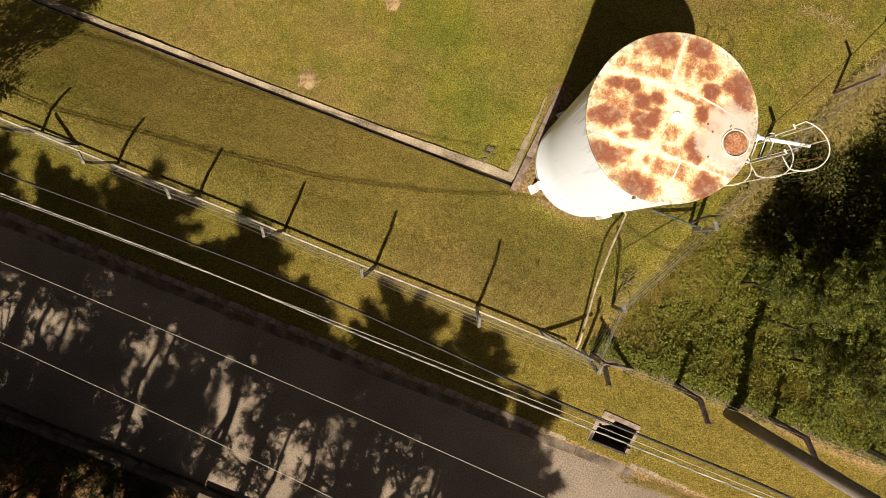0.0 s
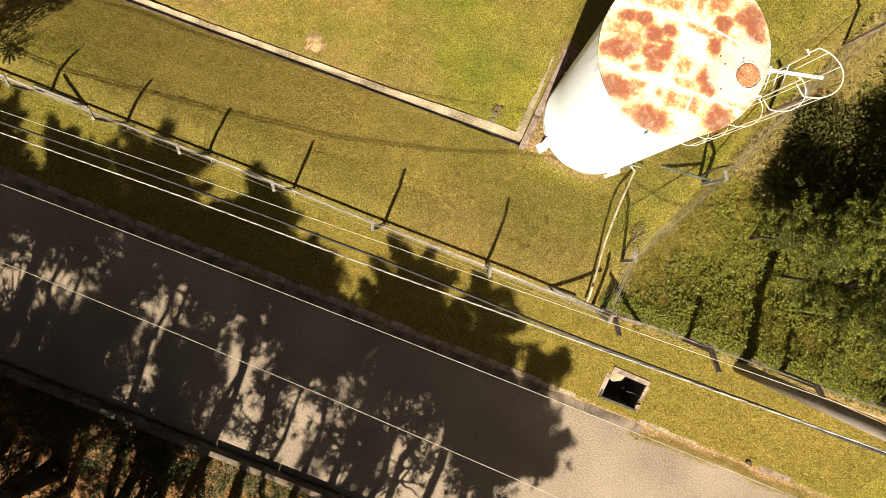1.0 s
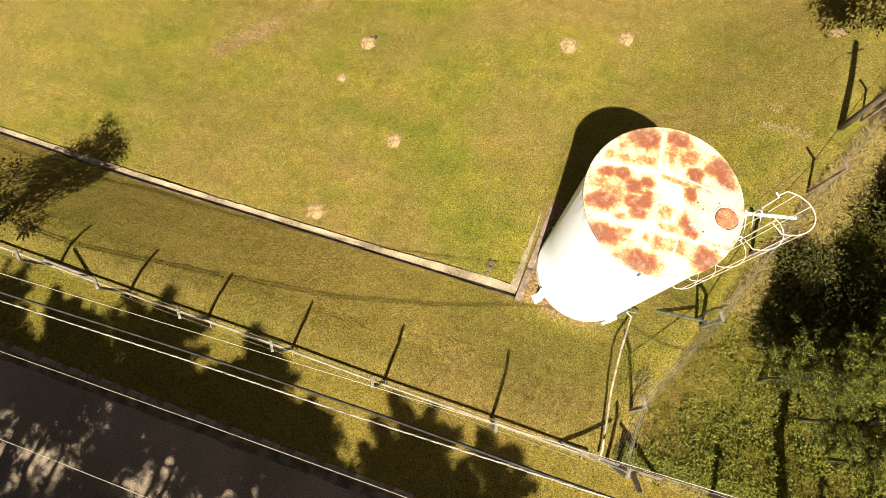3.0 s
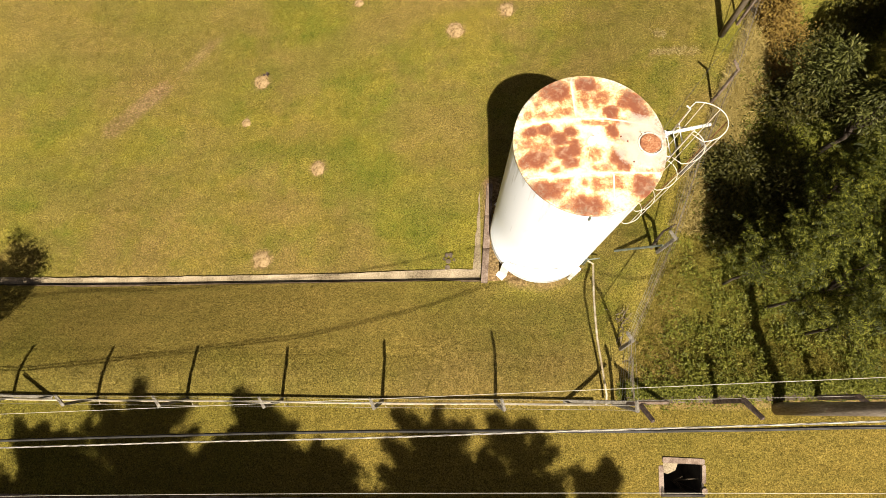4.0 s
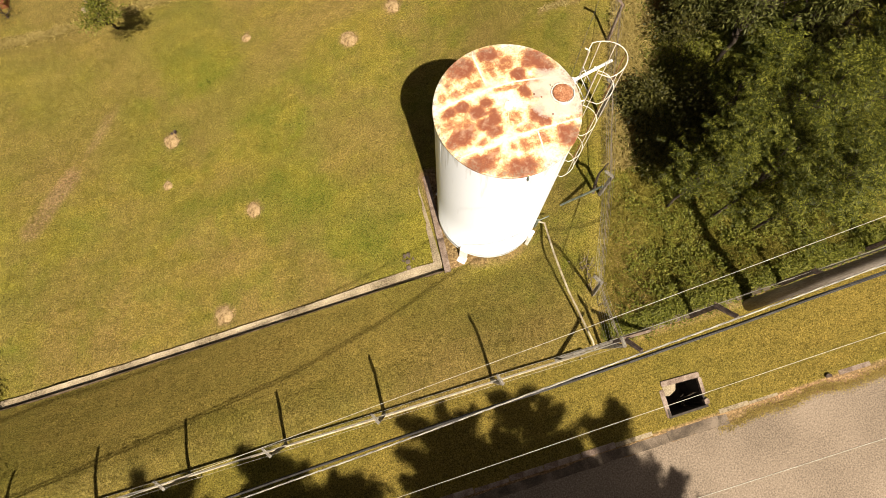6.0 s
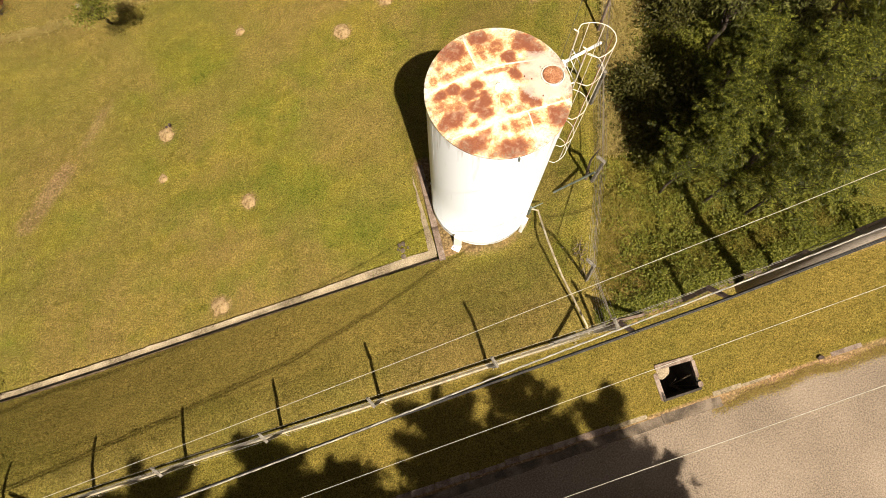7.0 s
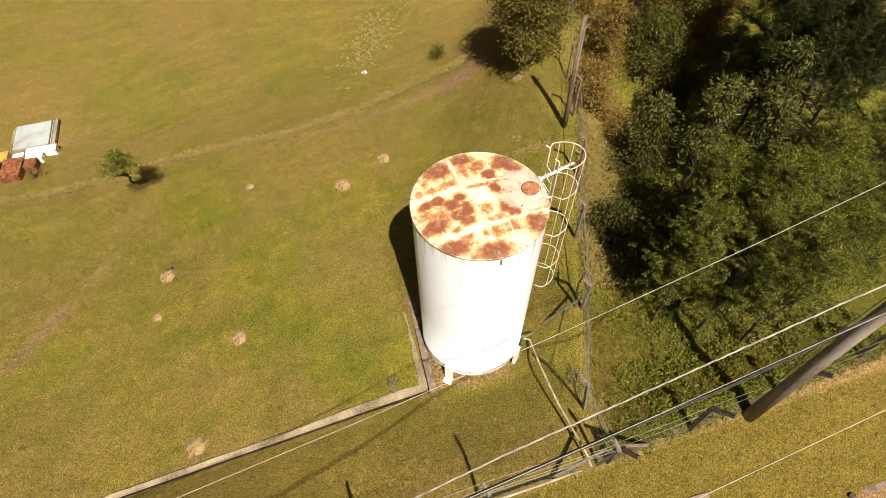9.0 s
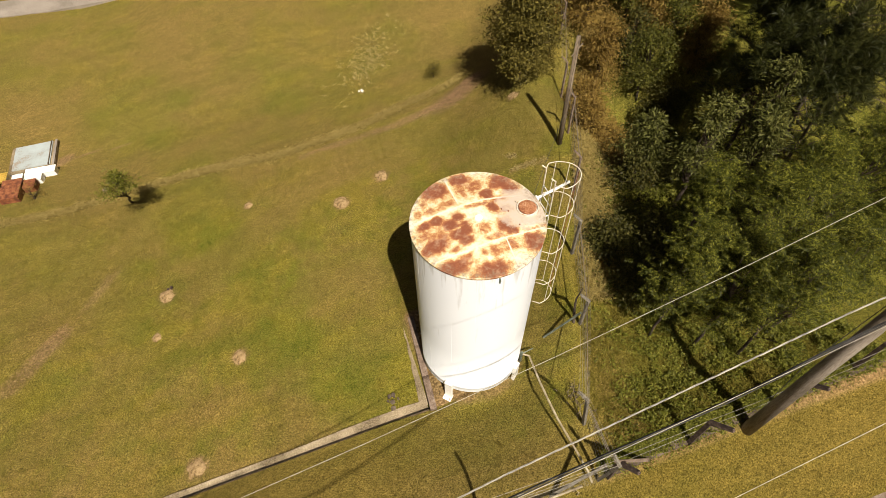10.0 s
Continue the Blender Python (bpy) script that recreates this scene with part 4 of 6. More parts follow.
    for q in ((-1.47, 0.36, -0.88, 0.45), (-0.88, 0.45, -0.28, 0.51), (-0.28, 0.51, 0.32, 0.52), (0.32, 0.52, 1.24, 0.42), (-1.32, -0.8, -0.95, -0.76), (-0.95, -0.76, -0.41, -0.72), (-0.41, -0.72, 0.18, -0.67), (0.18, -0.67, 1.38, -0.64), (-0.32, 1.42, -0.27, 0.55), (0.42, -0.69, 0.4, -1.42)):
        seam(*q)
    vent = Mesh().lathe((TC.x + 0.03, TC.y + 0.02, T_RIM + 0.1), [(0.09, 0.0), (0.09, 0.03), (0.07, 0.045), (0.01, 0.05)], 20)
    part("vent_plate", vent, M["white"], rf, "small capped vent")
    for dx, dy in ((0.62, 0.12), (0.75, 0.02), (0.85, -0.42), (0.05, 0.1)):
        p = Vector((TC.x + dx, TC.y + dy, 0))
        part("bolt", Mesh().lathe((p.x, p.y, roof_z(p)), [(0.016, -0.005), (0.016, 0.02), (0.008, 0.026)], 8), M["rust"], rf)
    hx, hy = TC.x + 1.21, TC.y - 0.02
    hz0 = T_RIM + 0.115 - 0.072 * 1.21
    hatch = part("hatch", Mesh().lathe((hx, hy, hz0), [(0.25, -0.03), (0.25, 0.05), (0.235, 0.055), (0.228, 0.0), (0.2, 0.0)], 40), M["cage"], t, "round manhole neck with white rim")
    part("hatch_lid", Mesh().lathe((hx, hy, hz0 + 0.03), [(0.205, 0.0), (0.21, 0.022), (0.2, 0.032), (0.12, 0.040), (0.01, 0.042)], 40), M["lid"], hatch, "rusty brown round manhole lid")
    part("hinge", Mesh().box((hx - 0.16, hy + 0.23, hz0 + 0.05), (0.07, 0.03, 0.03), pose(0, 0, 0, 0, 0, -35), 0.008), M["cage"], hatch)
    for a in (225.5, 309, 45, 135):
        foot = polar(a, TR + 0.07, -1.03)
        turn = pose(0, 0, 0, 0, 0, a)
        top = -0.12
        leg = part("leg", Mesh().box((*polar(a, TR + 0.055, (top - 1.03) / 2)[:2], (top - 1.03) / 2), (0.11, 0.24, top + 1.03), turn, 0.012), M["white"], t)
        part("foot_plate", Mesh().box(foot + Vector((0, 0, 0.0)) + (turn @ Vector((0.05, 0, 0))), (0.24, 0.27, 0.03), turn, 0.01), M["white"], leg)
        for bx, by in ((0.11, -0.08), (0.11, 0.08), (0.02, -0.1), (0.02, 0.1)):
            part("anchor_bolt", Mesh().lathe(foot + turn @ Vector((bx, by, 0.01)), [(0.016, 0), (0.016, 0.035), (0.008, 0.04)], 6), M["rust"], leg)
    for a, z in ((268, T_RIM - 0.16),):
        part("bracket", Mesh().box(polar(a, TR + 0.02, z), (0.06, 0.03, 0.14), pose(0, 0, 0, 0, 0, a), 0.005), M["green_steel"], shell)
    # overflow pipe beyond the rim
    part("overflow_pipe", Mesh().tube([(4.32, 3.80, 5.62), (4.9, 3.92, 5.64), (5.46, 4.04, 5.67)], 0.036, 12), M["white"], t, "white overflow pipe", True)
    part("pipe_flange", Mesh().tube([(4.50, 3.835, 5.625), (4.54, 3.845, 5.627)], 0.075, 14), M["white"], t)
    # ladder with safety cage on the east side
    la = 3.0
    u, s = Vector((math.cos(radians(la)), math.sin(radians(la)), 0)), Vector((-math.sin(radians(la)), math.cos(radians(la)), 0))
    base = Vector((TC.x, TC.y, 0)) + u * (TR + 0.2)
    lad = part("ladder", Mesh().box(base + u * -0.1 + Vector((0, 0, 3.0)), (0.2, 0.03, 0.04), pose(0, 0, 0, 0, 0, la)), M["white"], t, "white steel ladder with a hooped safety cage")
    for k in (-1, 1):
        p = base + s * 0.22 * k
        part("rail", Mesh().tube([p + Vector((0, 0, -0.85)), p + Vector((0, 0, 6.55)), p + u * -0.12 + Vector((0, 0, 6.68))], 0.017, 8), M["cage"], lad, "", True)
        for z in (0.4, 2.2, 4.0, 5.4):
            part("stand_off", Mesh().tube([p + Vector((0, 0, z)), p - u * 0.2 + Vector((0, 0, z))], 0.015, 6), M["white"], lad)
    rung = None
    for i in range(23):
        z = -0.6 + i * 0.3
        a, b = base - s * 0.22, base + s * 0.22
        if rung is None:
            rung = part("rung", Mesh().tube([a + Vector((0, 0, z)), b + Vector((0, 0, z))], 0.012, 6), M["white"], lad)
        else:
            o = new("rung", rung.data)
            o.parent, o.location = lad, (0, 0, i * 0.3)
    ring = []
    for i in range(21):
        a = radians(-90 + 180 * i / 20)
        ring.append(base + u * (0.18 + 0.55 * math.cos(a)) + s * 0.42 * math.sin(a))
    ring = [base + u * 0.0 - s * 0.26] + ring + [base + u * 0.0 + s * 0.26]
    for z in (6.45, 5.45, 4.0, 2.55, 1.55):
        part("cage_hoop", Mesh().tube([q + Vector((0, 0, z)) for q in ring], 0.0105, 6), M["cage"], lad, "", True)
    for i in (3, 7, 11, 15, 19):
        part("cage_strap", Mesh().tube([ring[i] + Vector((0, 0, 1.55)), ring[i] + Vector((0, 0, 6.45))], 0.009, 5), M["cage" if i != 11 else "rust"], lad)


tank()

# ---- pipes ----
single("outlet_pipe", Mesh().tube([polar(-32, TR - 0.02, -0.35), polar(-32, TR + 0.12, -0.35), (4.52, 2.62, -0.44), (4.41, 2.08, -0.13), (4.3, 1.56, 0.2), (4.23, 0.95, 0.46), (4.21, 0.25, 0.6), (4.26, -0.3, 0.64), (4.31, -0.88, 0.67), (4.35, -1.25, 0.66), (4.37, -1.5, 0.5)], 0.03, 10), M["pipe"], (4.4, 2.4, -0.9), "pale painted pipe running from the tank to the fence corner", "pipe", smooth=True)
vx = thing("outlet_valve", polar(-32, TR + 0.2, -0.9), "small grey-green valve with side pipe at the tank's outlet", "valve")
part("valve_body", Mesh().tube([polar(-32, TR + 0.06, -0.9), polar(-32, TR + 0.06, -0.25)], 0.045, 10), M["green_steel"], vx)
part("side_pipe", Mesh().tube([polar(-32, TR + 0.06, -0.35), polar(-24, TR + 0.4, -0.35)], 0.02, 8), M["green_steel"], vx)
pl = [(x, -1.52 + 0.012 * math.sin(x * 0.8), 0.36 + 0.03 * clamp(x, -20, 14)) for x in [-24 + 1.0 * i for i in range(29)]]
pl[-1] = (4.1, -1.50, 0.46)
fp = thing("water_main", (-24, -1.52, -0.4), "long pale pipe held on short stays along the roadside fence", "pipe")
part("pipe", Mesh().tube(pl, 0.032, 10), M["pipe"], fp, "", True)
for x in (-13.5, -9.5, -6.9, -4.35, -1.6, 1.5, 3.9):
    z = 0.36 + 0.03 * x
    part("pipe_stay", Mesh().tube([(x, -1.52, z - 0.4), (x, -1.52, z), (x + 0.05, -1.62, z), (x + 0.05, -1.62, z - 0.4)], 0.014, 6), M["pipe"], fp)

# ---- fences ----


def post(name, x, y, height, arm_way, arm, mat, group, label, lean=0.0, w=0.1, lean_y=0.0):
    """A concrete post with a cranked top."""
    z = hz(x, y)
    t = thing(name, (x, y, z), label, "fence post", group)
    a = Vector(arm_way).normalized()
    lx = Vector((lean, lean_y, 0))
    top = Vector((x, y, z + height)) + lx
    part("shaft", Mesh().tube([(x, y, z - 0.15), top], [w * 0.72, w * 0.62], 4, phase=math.pi / 4), mat, t)
    tip = top + a * arm * 0.75 + Vector((0, 0, arm * 0.7))
    ab = part("arm", Mesh().tube([top - Vector((0, 0, 0.03)) - a * 0.02, tip], [w * 0.6, w * 0.5], 4, phase=math.pi / 4), mat, t)
    for k in (0.25, 0.6, 0.92):
        p = top + (tip - top) * k
        part("staple", Mesh().tube([p - a * 0.02 + Vector((0, 0, 0.03)), p + a * 0.03 + Vector((0, 0, 0.07))], 0.008, 4), M["wire"], ab)
    return top, tip


def lattice(a, b, h0, h1, sp=0.11, r=0.0009):
    """Chain-link netting between two posts' feet a and b as crossing wires."""
    m = Mesh()
    a, b = Vector(a), Vector(b)
    L = (b - a).length
    d = (b - a) / L
    H = h1 - h0

    def pt(u, v):
        return a + d * u + Vector((0, 0, h0 + v))
    u = -H
    while u < L:
        for sgn in (1, -1):
            lo, hi = max(u, 0.0), min(u + H, L)
            if hi - lo < 0.02:
                continue
            v0, v1 = lo - u, hi - u
            if sgn < 0:
                v0, v1 = H - v0, H - v1
            m.tube([pt(lo, v0), pt(hi, v1)], r, 3)
        u += sp
    return m


# posts of the roadside fence: x and lean
FRONT = [(-17.3, 0.0), (-14.7, 0.0), (-12.15, 0.0), (-9.72, 0.03), (-7.15, 0.0), (-4.47, 0.0), (-1.68, 0.0), (1.43, 0.02), (4.62, 0.0)]
fence = thing("roadside_fence", (-6, -1.45, -0.1), "chain-link netting and barbed wire between cranked concrete posts", "fence")
tops = []
for x, lean in FRONT:
    hgt = {1.43: 2.19, -1.68: 1.87, -4.47: 1.6, -7.15: 1.56, 4.62: 2.0}.get(x, 1.47)
    tops.append(post("fence_post", x, -1.45, hgt, (-0.35, 1, 0), 0.32, M["post"], "roadside fence posts", "weathered grey concrete fence post with cranked top", lean, 0.082, -0.2))
for (xa, _), (xb, _), ta, tb in zip(FRONT, FRONT[1:], tops, tops[1:]):
    za, zb = hz(xa, -1.45), hz(xb, -1.45)
    part("netting", lattice((xa, -1.52, za), (xb, -1.52, zb), 0.06, 1.75), M["wire"], fence, "thin galvanised chain-link netting")
    for k in (0.05, 0.5, 0.95):
        p, q = (u[0].lerp(u[1], k) for u in (ta, tb))
        mid = (p + q) / 2 - Vector((0, 0, 0.03))
        part("barbed_wire", Mesh().tube([p, mid, q], 0.004, 4), M["wire"], fence)
    part("top_wire", Mesh().tube([(xa, -1.52, za + 1.75), ((xa + xb) / 2, -1.52, (za + zb) / 2 + 1.72), (xb, -1.52, zb + 1.75)], 0.004, 4), M["wire"], fence)

# the corner's braces
br = thing("corner_braces", (4.62, -1.45, 0.2), "slanting concrete braces propping the fence's corner post", "fence brace", "braces")
part("brace", Mesh().tube([(4.75, -1.45, 1.75), (6.1, -1.42, hz(6.1, -1.42))], [0.05, 0.06], 4), M["old_concrete"], br)
part("brace", Mesh().tube([(4.5, -1.45, 1.75), (3.3, -1.42, hz(3.3, -1.42))], [0.045, 0.055], 4), M["post"], br)
b2 = thing("fence_brace", (-11.9, -1.45, -0.3), "slanting concrete brace beside a fence post", "fence brace", "braces")
part("brace", Mesh().tube([(-11.98, -1.42, 0.62), (-11.0, -1.44, hz(-11.0, -1.42))], [0.05, 0.06], 4), M["post"], b2)

# the fence up the east side: cranked posts and many level wires
side_fence = thing("boundary_fence", (6, 2.7, 0.3), "many-stranded wire fence on pale cranked concrete posts", "fence")
SIDE = [(4.97, 0.0), (6.18, 2.79), (7.05, 5.2), (8.2, 7.55), (9.3, 10.3), (10.5, 13.2), (11.6, 16.0), (12.8, 19.0)]
stops = [(Vector((4.68, -1.4, hz(4.68, -1.4) + 1.75)), Vector((4.5, -1.2, hz(4.68, -1.4) + 2.0)))]
feet = [Vector((4.68, -1.4, hz(4.68, -1.4)))]
for x, y in SIDE:
    first = y == 0.0
    stops.append(post("fence_post", x, y, 2.06 if first else 1.4 if y == 2.79 else 1.75, (-1, 0.9, 0) if first else (-0.9, 0.45, 0), 0.34, M["post" if y < 6 else "old_concrete"], "boundary fence posts", "pale concrete boundary post leaning into the yard" if first else "pale concrete boundary post with a cranked top", -0.34 if first else rng.uniform(-0.04, 0.04), 0.085 if y < 6 else 0.07))
    feet.append(Vector((x, y, hz(x, y))))
for a, b, ta, tb in zip(feet, feet[1:], stops, stops[1:]):
    for k in range(7):
        f = 0.08 + 0.92 * k / 6
        part("strand", Mesh().tube([a.lerp(ta[0], f) + Vector((0.06, 0, 0)), (a.lerp(ta[0], f) + b.lerp(tb[0], f)) / 2 + Vector((0.06, 0, -0.012)), b.lerp(tb[0], f) + Vector((0.06, 0, 0))], 0.0028, 4), M["wire"], side_fence)
    for k in (0.3, 0.65, 0.95):
        part("strand", Mesh().tube([ta[0].lerp(ta[1], k), tb[0].lerp(tb[1], k)], 0.0036, 4), M["wire"], side_fence)
    part("rail", Mesh().tube([a.lerp(ta[0], 0.9), b.lerp(tb[0], 0.9)], 0.011, 6), M["wood"], side_fence)
br3 = thing("fence_brace", (6.0, 3.1, 0.0), "grey-green steel stay propping the boundary post", "fence brace", "braces")
part("brace", Mesh().tube([(6.02, 2.75, 1.2), (5.15, 3.0, hz(5.15, 3.0))], 0.035, 8), M["green_steel"], br3)
tangle = thing("dry_twigs", (4.95, 0.35, hz(4.95, 0.35)), "tangle of dry brown twigs caught at the boundary fence", "dead branches")
g = random.Random(31)
for i in range(26):
    a, tall = g.uniform(0, 6.283), g.uniform(0.2, 0.65)
    p = Vector((5.0 + g.gauss(0, 0.12), 0.5 + g.gauss(0, 0.35), hz(5.0, 0.5) - 0.02))
    q = p + Vector((math.cos(a) * 0.22, math.sin(a) * 0.25, tall))
    part("twig", Mesh().tube([p, p.lerp(q, 0.5) + Vector((g.gauss(0, 0.06), g.gauss(0, 0.06), 0.05)), q], [0.014, 0.01, 0.004], 4), M["wood" if i % 3 else "bark"], tangle)
# made-up stem in place of the shadows that post and stay cast
shade_stem = thing("fence_shadow_stem", (5.75, 2.9, 0.2), "dark crooked stem standing in for shadows beside the boundary post", "dead stem")
part("stem", Mesh().tube([(6.05, 2.9, 0.2), (6.0, 3.0, 0.8), (5.95, 3.05, 1.5), (6.1, 3.1, 2.0)], [0.05, 0.045, 0.03, 0.015], 6), M["bark"], shade_stem)

# east of the corner: dark cranked posts on an overgrown plinth
for x, y, h in ((4.9, -1.47, 1.3), (7.33, -1.38, 1.62), (10.05, -1.26, 1.65), (12.8, -1.05, 1.6)):
    post("plinth_post", x, y, h, (0.4, -1, 0), 0.6, M["dark_post"], "plinth posts", "dark weathered concrete post with cranked top", 0.0, 0.12)
for i in range(5):
    x = 4.9 + i * 1.9
    y = -1.42 + 0.035 * (x - 4.6)
    m = Mesh().box((x + 0.95, y + 0.04, hz(x + 0.95, -1.4) - 0.03), (1.86, 0.18, 0.2), pose(0, 0, 0, rng.uniform(-3, 3), 0.0, 2.2), 0.03)
    single("plinth", m, M["gutter"], (x + 0.95, y, hz(x + 0.95, -1.4) - 0.08), "old stained concrete plinth half covered by weeds", "plinth", "plinths", "structure")
ef = thing("plinth_fence", (8, -1.3, 0.3), "sagging wire strands between dark cranked posts", "fence")
for k in (0.55, 1.0):
    pts = [(x, -1.40 + 0.03 * (x - 5), hz(x, -1.4) + 0.1 + 1.5 * k - 0.15 * math.sin((x - 4.7) * 1.15) ** 2) for x in (4.7, 5.6, 6.5, 7.33, 8.2, 9.1, 10.05, 11, 12, 12.8)]
    part("strand", Mesh().tube(pts, 0.005, 4), M["wire"], ef)

# ---- poles and overhead lines ----
PX, PY = 9.02, -1.56
pole = thing("utility_pole", (PX, PY, hz(PX, PY)), "stout grey utility pole carrying overhead cables beside the fence", "utility pole")
part("shaft", Mesh().tube([(PX, PY, hz(PX, PY) - 0.1), (PX, PY, 4), (PX, PY, 11.75)], [0.17, 0.15, 0.11], 20), M["pole"], pole, "", True)
arm = part("cross_arm", Mesh().box((PX, PY - 0.55, 11.38), (0.1, 2.5, 0.12), None, 0.01), M["wood"], pole)
part("lower_arm", Mesh().box((PX, PY - 0.4, 10.46), (0.08, 1.1, 0.1), None, 0.01), M["wood"], pole)
for y, z in ((-1.07, 11.3), (-2.31, 10.51), (-3.12, 11.44)):
    part("insulator", Mesh().lathe((PX, y, z), [(0.03, 0), (0.05, 0.03), (0.03, 0.05), (0.05, 0.08), (0.02, 0.12)], 10), M["white"], arm)
for z in (7.5, 8.4):
    part("strap", Mesh().lathe((PX, PY, z), [(0.14, -0.03), (0.15, -0.03), (0.15, 0.03), (0.14, 0.03)], 16), M["wire"], pole)
part("guy_wire", Mesh().tube([(PX - 0.02, PY + 0.14, 7.5), (PX - 0.3, PY + 0.2, 4.2), (PX - 0.1, PY + 0.16, 2.0)], 0.008, 5), M["dark_cable"], pole)


def sag(a, b, drop, n=14):
    a, b = Vector(a), Vector(b)
    return [a.lerp(b, i / n) - Vector((0, 0, drop * 4 * (i / n) * (1 - i / n))) for i in range(n + 1)]


def cable(points, r, mat, label, name="overhead_cable"):
    return single(name, Mesh().tube(points, r, 6), mat, points[0], label, "cable", "overhead lines", smooth=True)


def twisted(path, r, gap, turns, mats, label):
    """A bundle of cables wound about each other."""
    t = thing("cable_bundle", path[0], label, "cable", "overhead lines")
    n = len(path) - 1
    cuts = [0.0]
    for p, q in zip(path, path[1:]):
        cuts.append(cuts[-1] + (q - p).length)
    total = int(cuts[-1] / 0.07)
    for k, mat in enumerate(mats):
        pts = []
        for i in range(total + 1):
            d = cuts[-1] * i / total
            j = min(max(m for m in range(n + 1) if cuts[m] <= d + 1e-9), n - 1)
            p = path[j].lerp(path[j + 1], (d - cuts[j]) / (cuts[j + 1] - cuts[j]))
            a = turns * d + 2 * math.pi * k / len(mats)
            pts.append(p + Vector((0, math.cos(a) * gap, math.sin(a) * gap)))
        part("cable", Mesh().tube(pts, r, 4), mat, t, "", True)


bundle = [(PX, -1.63, 8.42), (6.9, -1.71, 8.08), (5, -1.81, 7.68), (3.2, -1.9, 7.28), (1.3, -1.99, 6.85), (-0.4, -2.09, 6.35), (-1.9, -2.17, 5.87), (-3.3, -2.23, 5.5), (-5, -2.3, 5.15), (-6.7, -2.38, 4.95), (-10, -2.52, 4.65), (-14, -2.68, 4.5), (-20, -2.85, 4.75), (-26, -3.0, 5.4)]
dark_line = [(PX, -1.76, 7.5), (7.3, -1.84, 6.98), (6.4, -1.88, 6.6), (5.4, -1.93, 6.3), (3.4, -1.99, 5.95), (2.2, -2.02, 5.6), (1.0, -2.04, 5.15), (-1.3, -2.1, 4.25), (-4, -2.2, 3.5), (-7.5, -2.34, 3.05), (-12, -2.54, 2.65), (-18, -2.75, 2.9), (-26, -3.0, 3.9)]
twisted([Vector(q) for q in bundle], 0.0078, 0.0078, 8.0, [M["cable"], M["bundle"], M["bundle"]], "twisted pale service cable bundle")
twisted(sag((PX, -1.63, 8.42), (46, -0.9, 8.9), 0.9, 20), 0.0078, 0.0078, 8.0, [M["cable"], M["bundle"], M["bundle"]], "twisted pale service cable bundle")
for y0, dy, z0, dz, bow in ((-1.495, 0.047, 8.83, 0.1905, 0.0093), (-2.69, 0.042, 8.31, 0.216, 0.0047), (-3.69, 0.0625, 8.73, 0.267, 0.0053)):
    run = [Vector((x, y0 + dy * x, z0 + dz * x + bow * x * x)) for x in [PX] + [7 - 2.5 * i for i in range(16)]]
    z, yb = run[0].z, run[0].y + 2.0
    cable(run, 0.0036, M["cable"], "thin bare overhead line above the verge")
    cable(sag(run[0], (46, yb, z), 0.75), 0.0036, M["cable"], "thin bare overhead line above the verge")

for dy, dz in ((0.0, -0.12), (0.02, -0.15), (-0.02, -0.18)):
    low = [Vector((x, y + dy, z + dz * (1.0 if x < 7 else 0.4))) for x, y, z in dark_line]
    cable(low, 0.0105, M["dark_cable"], "black cable drooping from the pole along the verge")

wp = thing("wooden_pole", (8.73, 9.85, 0.35), "grey weathered wooden pole standing at the boundary fence", "pole")
part("shaft", Mesh().tube([(8.73, 9.85, 0.2), (8.9, 10.25, 5.0)], [0.1, 0.075], 12), M["wood"], wp, "", True)
part("cross_piece", Mesh().tube([(8.7, 10.15, 4.35), (9.1, 10.25, 4.7)], 0.025, 6), M["wood"], wp)
cable([Vector((8.9, 10.2, 4.9)), Vector((6.8, 6.9, 5.2)), Vector((4.46, 3.9, 5.7))], 0.005, M["dark_cable"], "thin black cable from the tank to the wooden pole", "service_cable")

# ---- soil mounds and small things on the lawn ----


def soil_mound(x, y, r, h=0.09, seed=0):
    g = random.Random(seed)
    z = hz(x, y)
    m = Mesh()
    n, rings = 22, 6
    verts = []
    for k in range(rings + 1):
        f = k / rings
        for j in range(n):
            a = 2 * math.pi * j / n
            rr = r * f * (1 + 0.28 * noise.noise((math.cos(a) * 1.6 + seed, math.sin(a) * 1.6, 0)) + 0.12 * noise.noise((math.cos(a) * 5, math.sin(a) * 5 + seed, 2)))
            px, py = x + rr * math.cos(a), y + rr * math.sin(a) * 1.1
            verts.append((px, py, hz(px, py) + h * (1 - f ** 1.6) + 0.03 * (1 - f) * noise.noise((px * 9, py * 9, 0)) - (0.03 if k == rings else 0)))
    faces = [(k * n + j, (k + 1) * n + j, (k + 1) * n + (j + 1) % n, k * n + (j + 1) % n) for k in range(rings) for j in range(n)]
    m.add(verts, faces)
    single("soil_mound", m, M["mound"], (x, y, z), "small pale dry soil mound on the lawn", "soil mound", "mounds on the lawn", smooth=True)


for i, (x, y, r) in enumerate(MOUNDS):
    soil_mound(x, y, r * 1.15, 0.05, i * 7)


def stones(name, x, y, spread, count, size, mat, label):
    g = random.Random(int(x * 10) + 77)
    t = thing(name, (x, y, hz(x, y)), label, "rubble")
    for i in range(count):
        px, py, s = x + g.gauss(0, spread), y + g.gauss(0, spread), size * g.uniform(0.5, 1.2)
        part("stone", Mesh().box((px, py, hz(px, py) + s * 0.25), (s, s * g.uniform(0.5, 0.9), s * 0.6), pose(0, 0, 0, g.uniform(-15, 15), g.uniform(-15, 15), g.uniform(0, 180)), s * 0.25), mat, t)


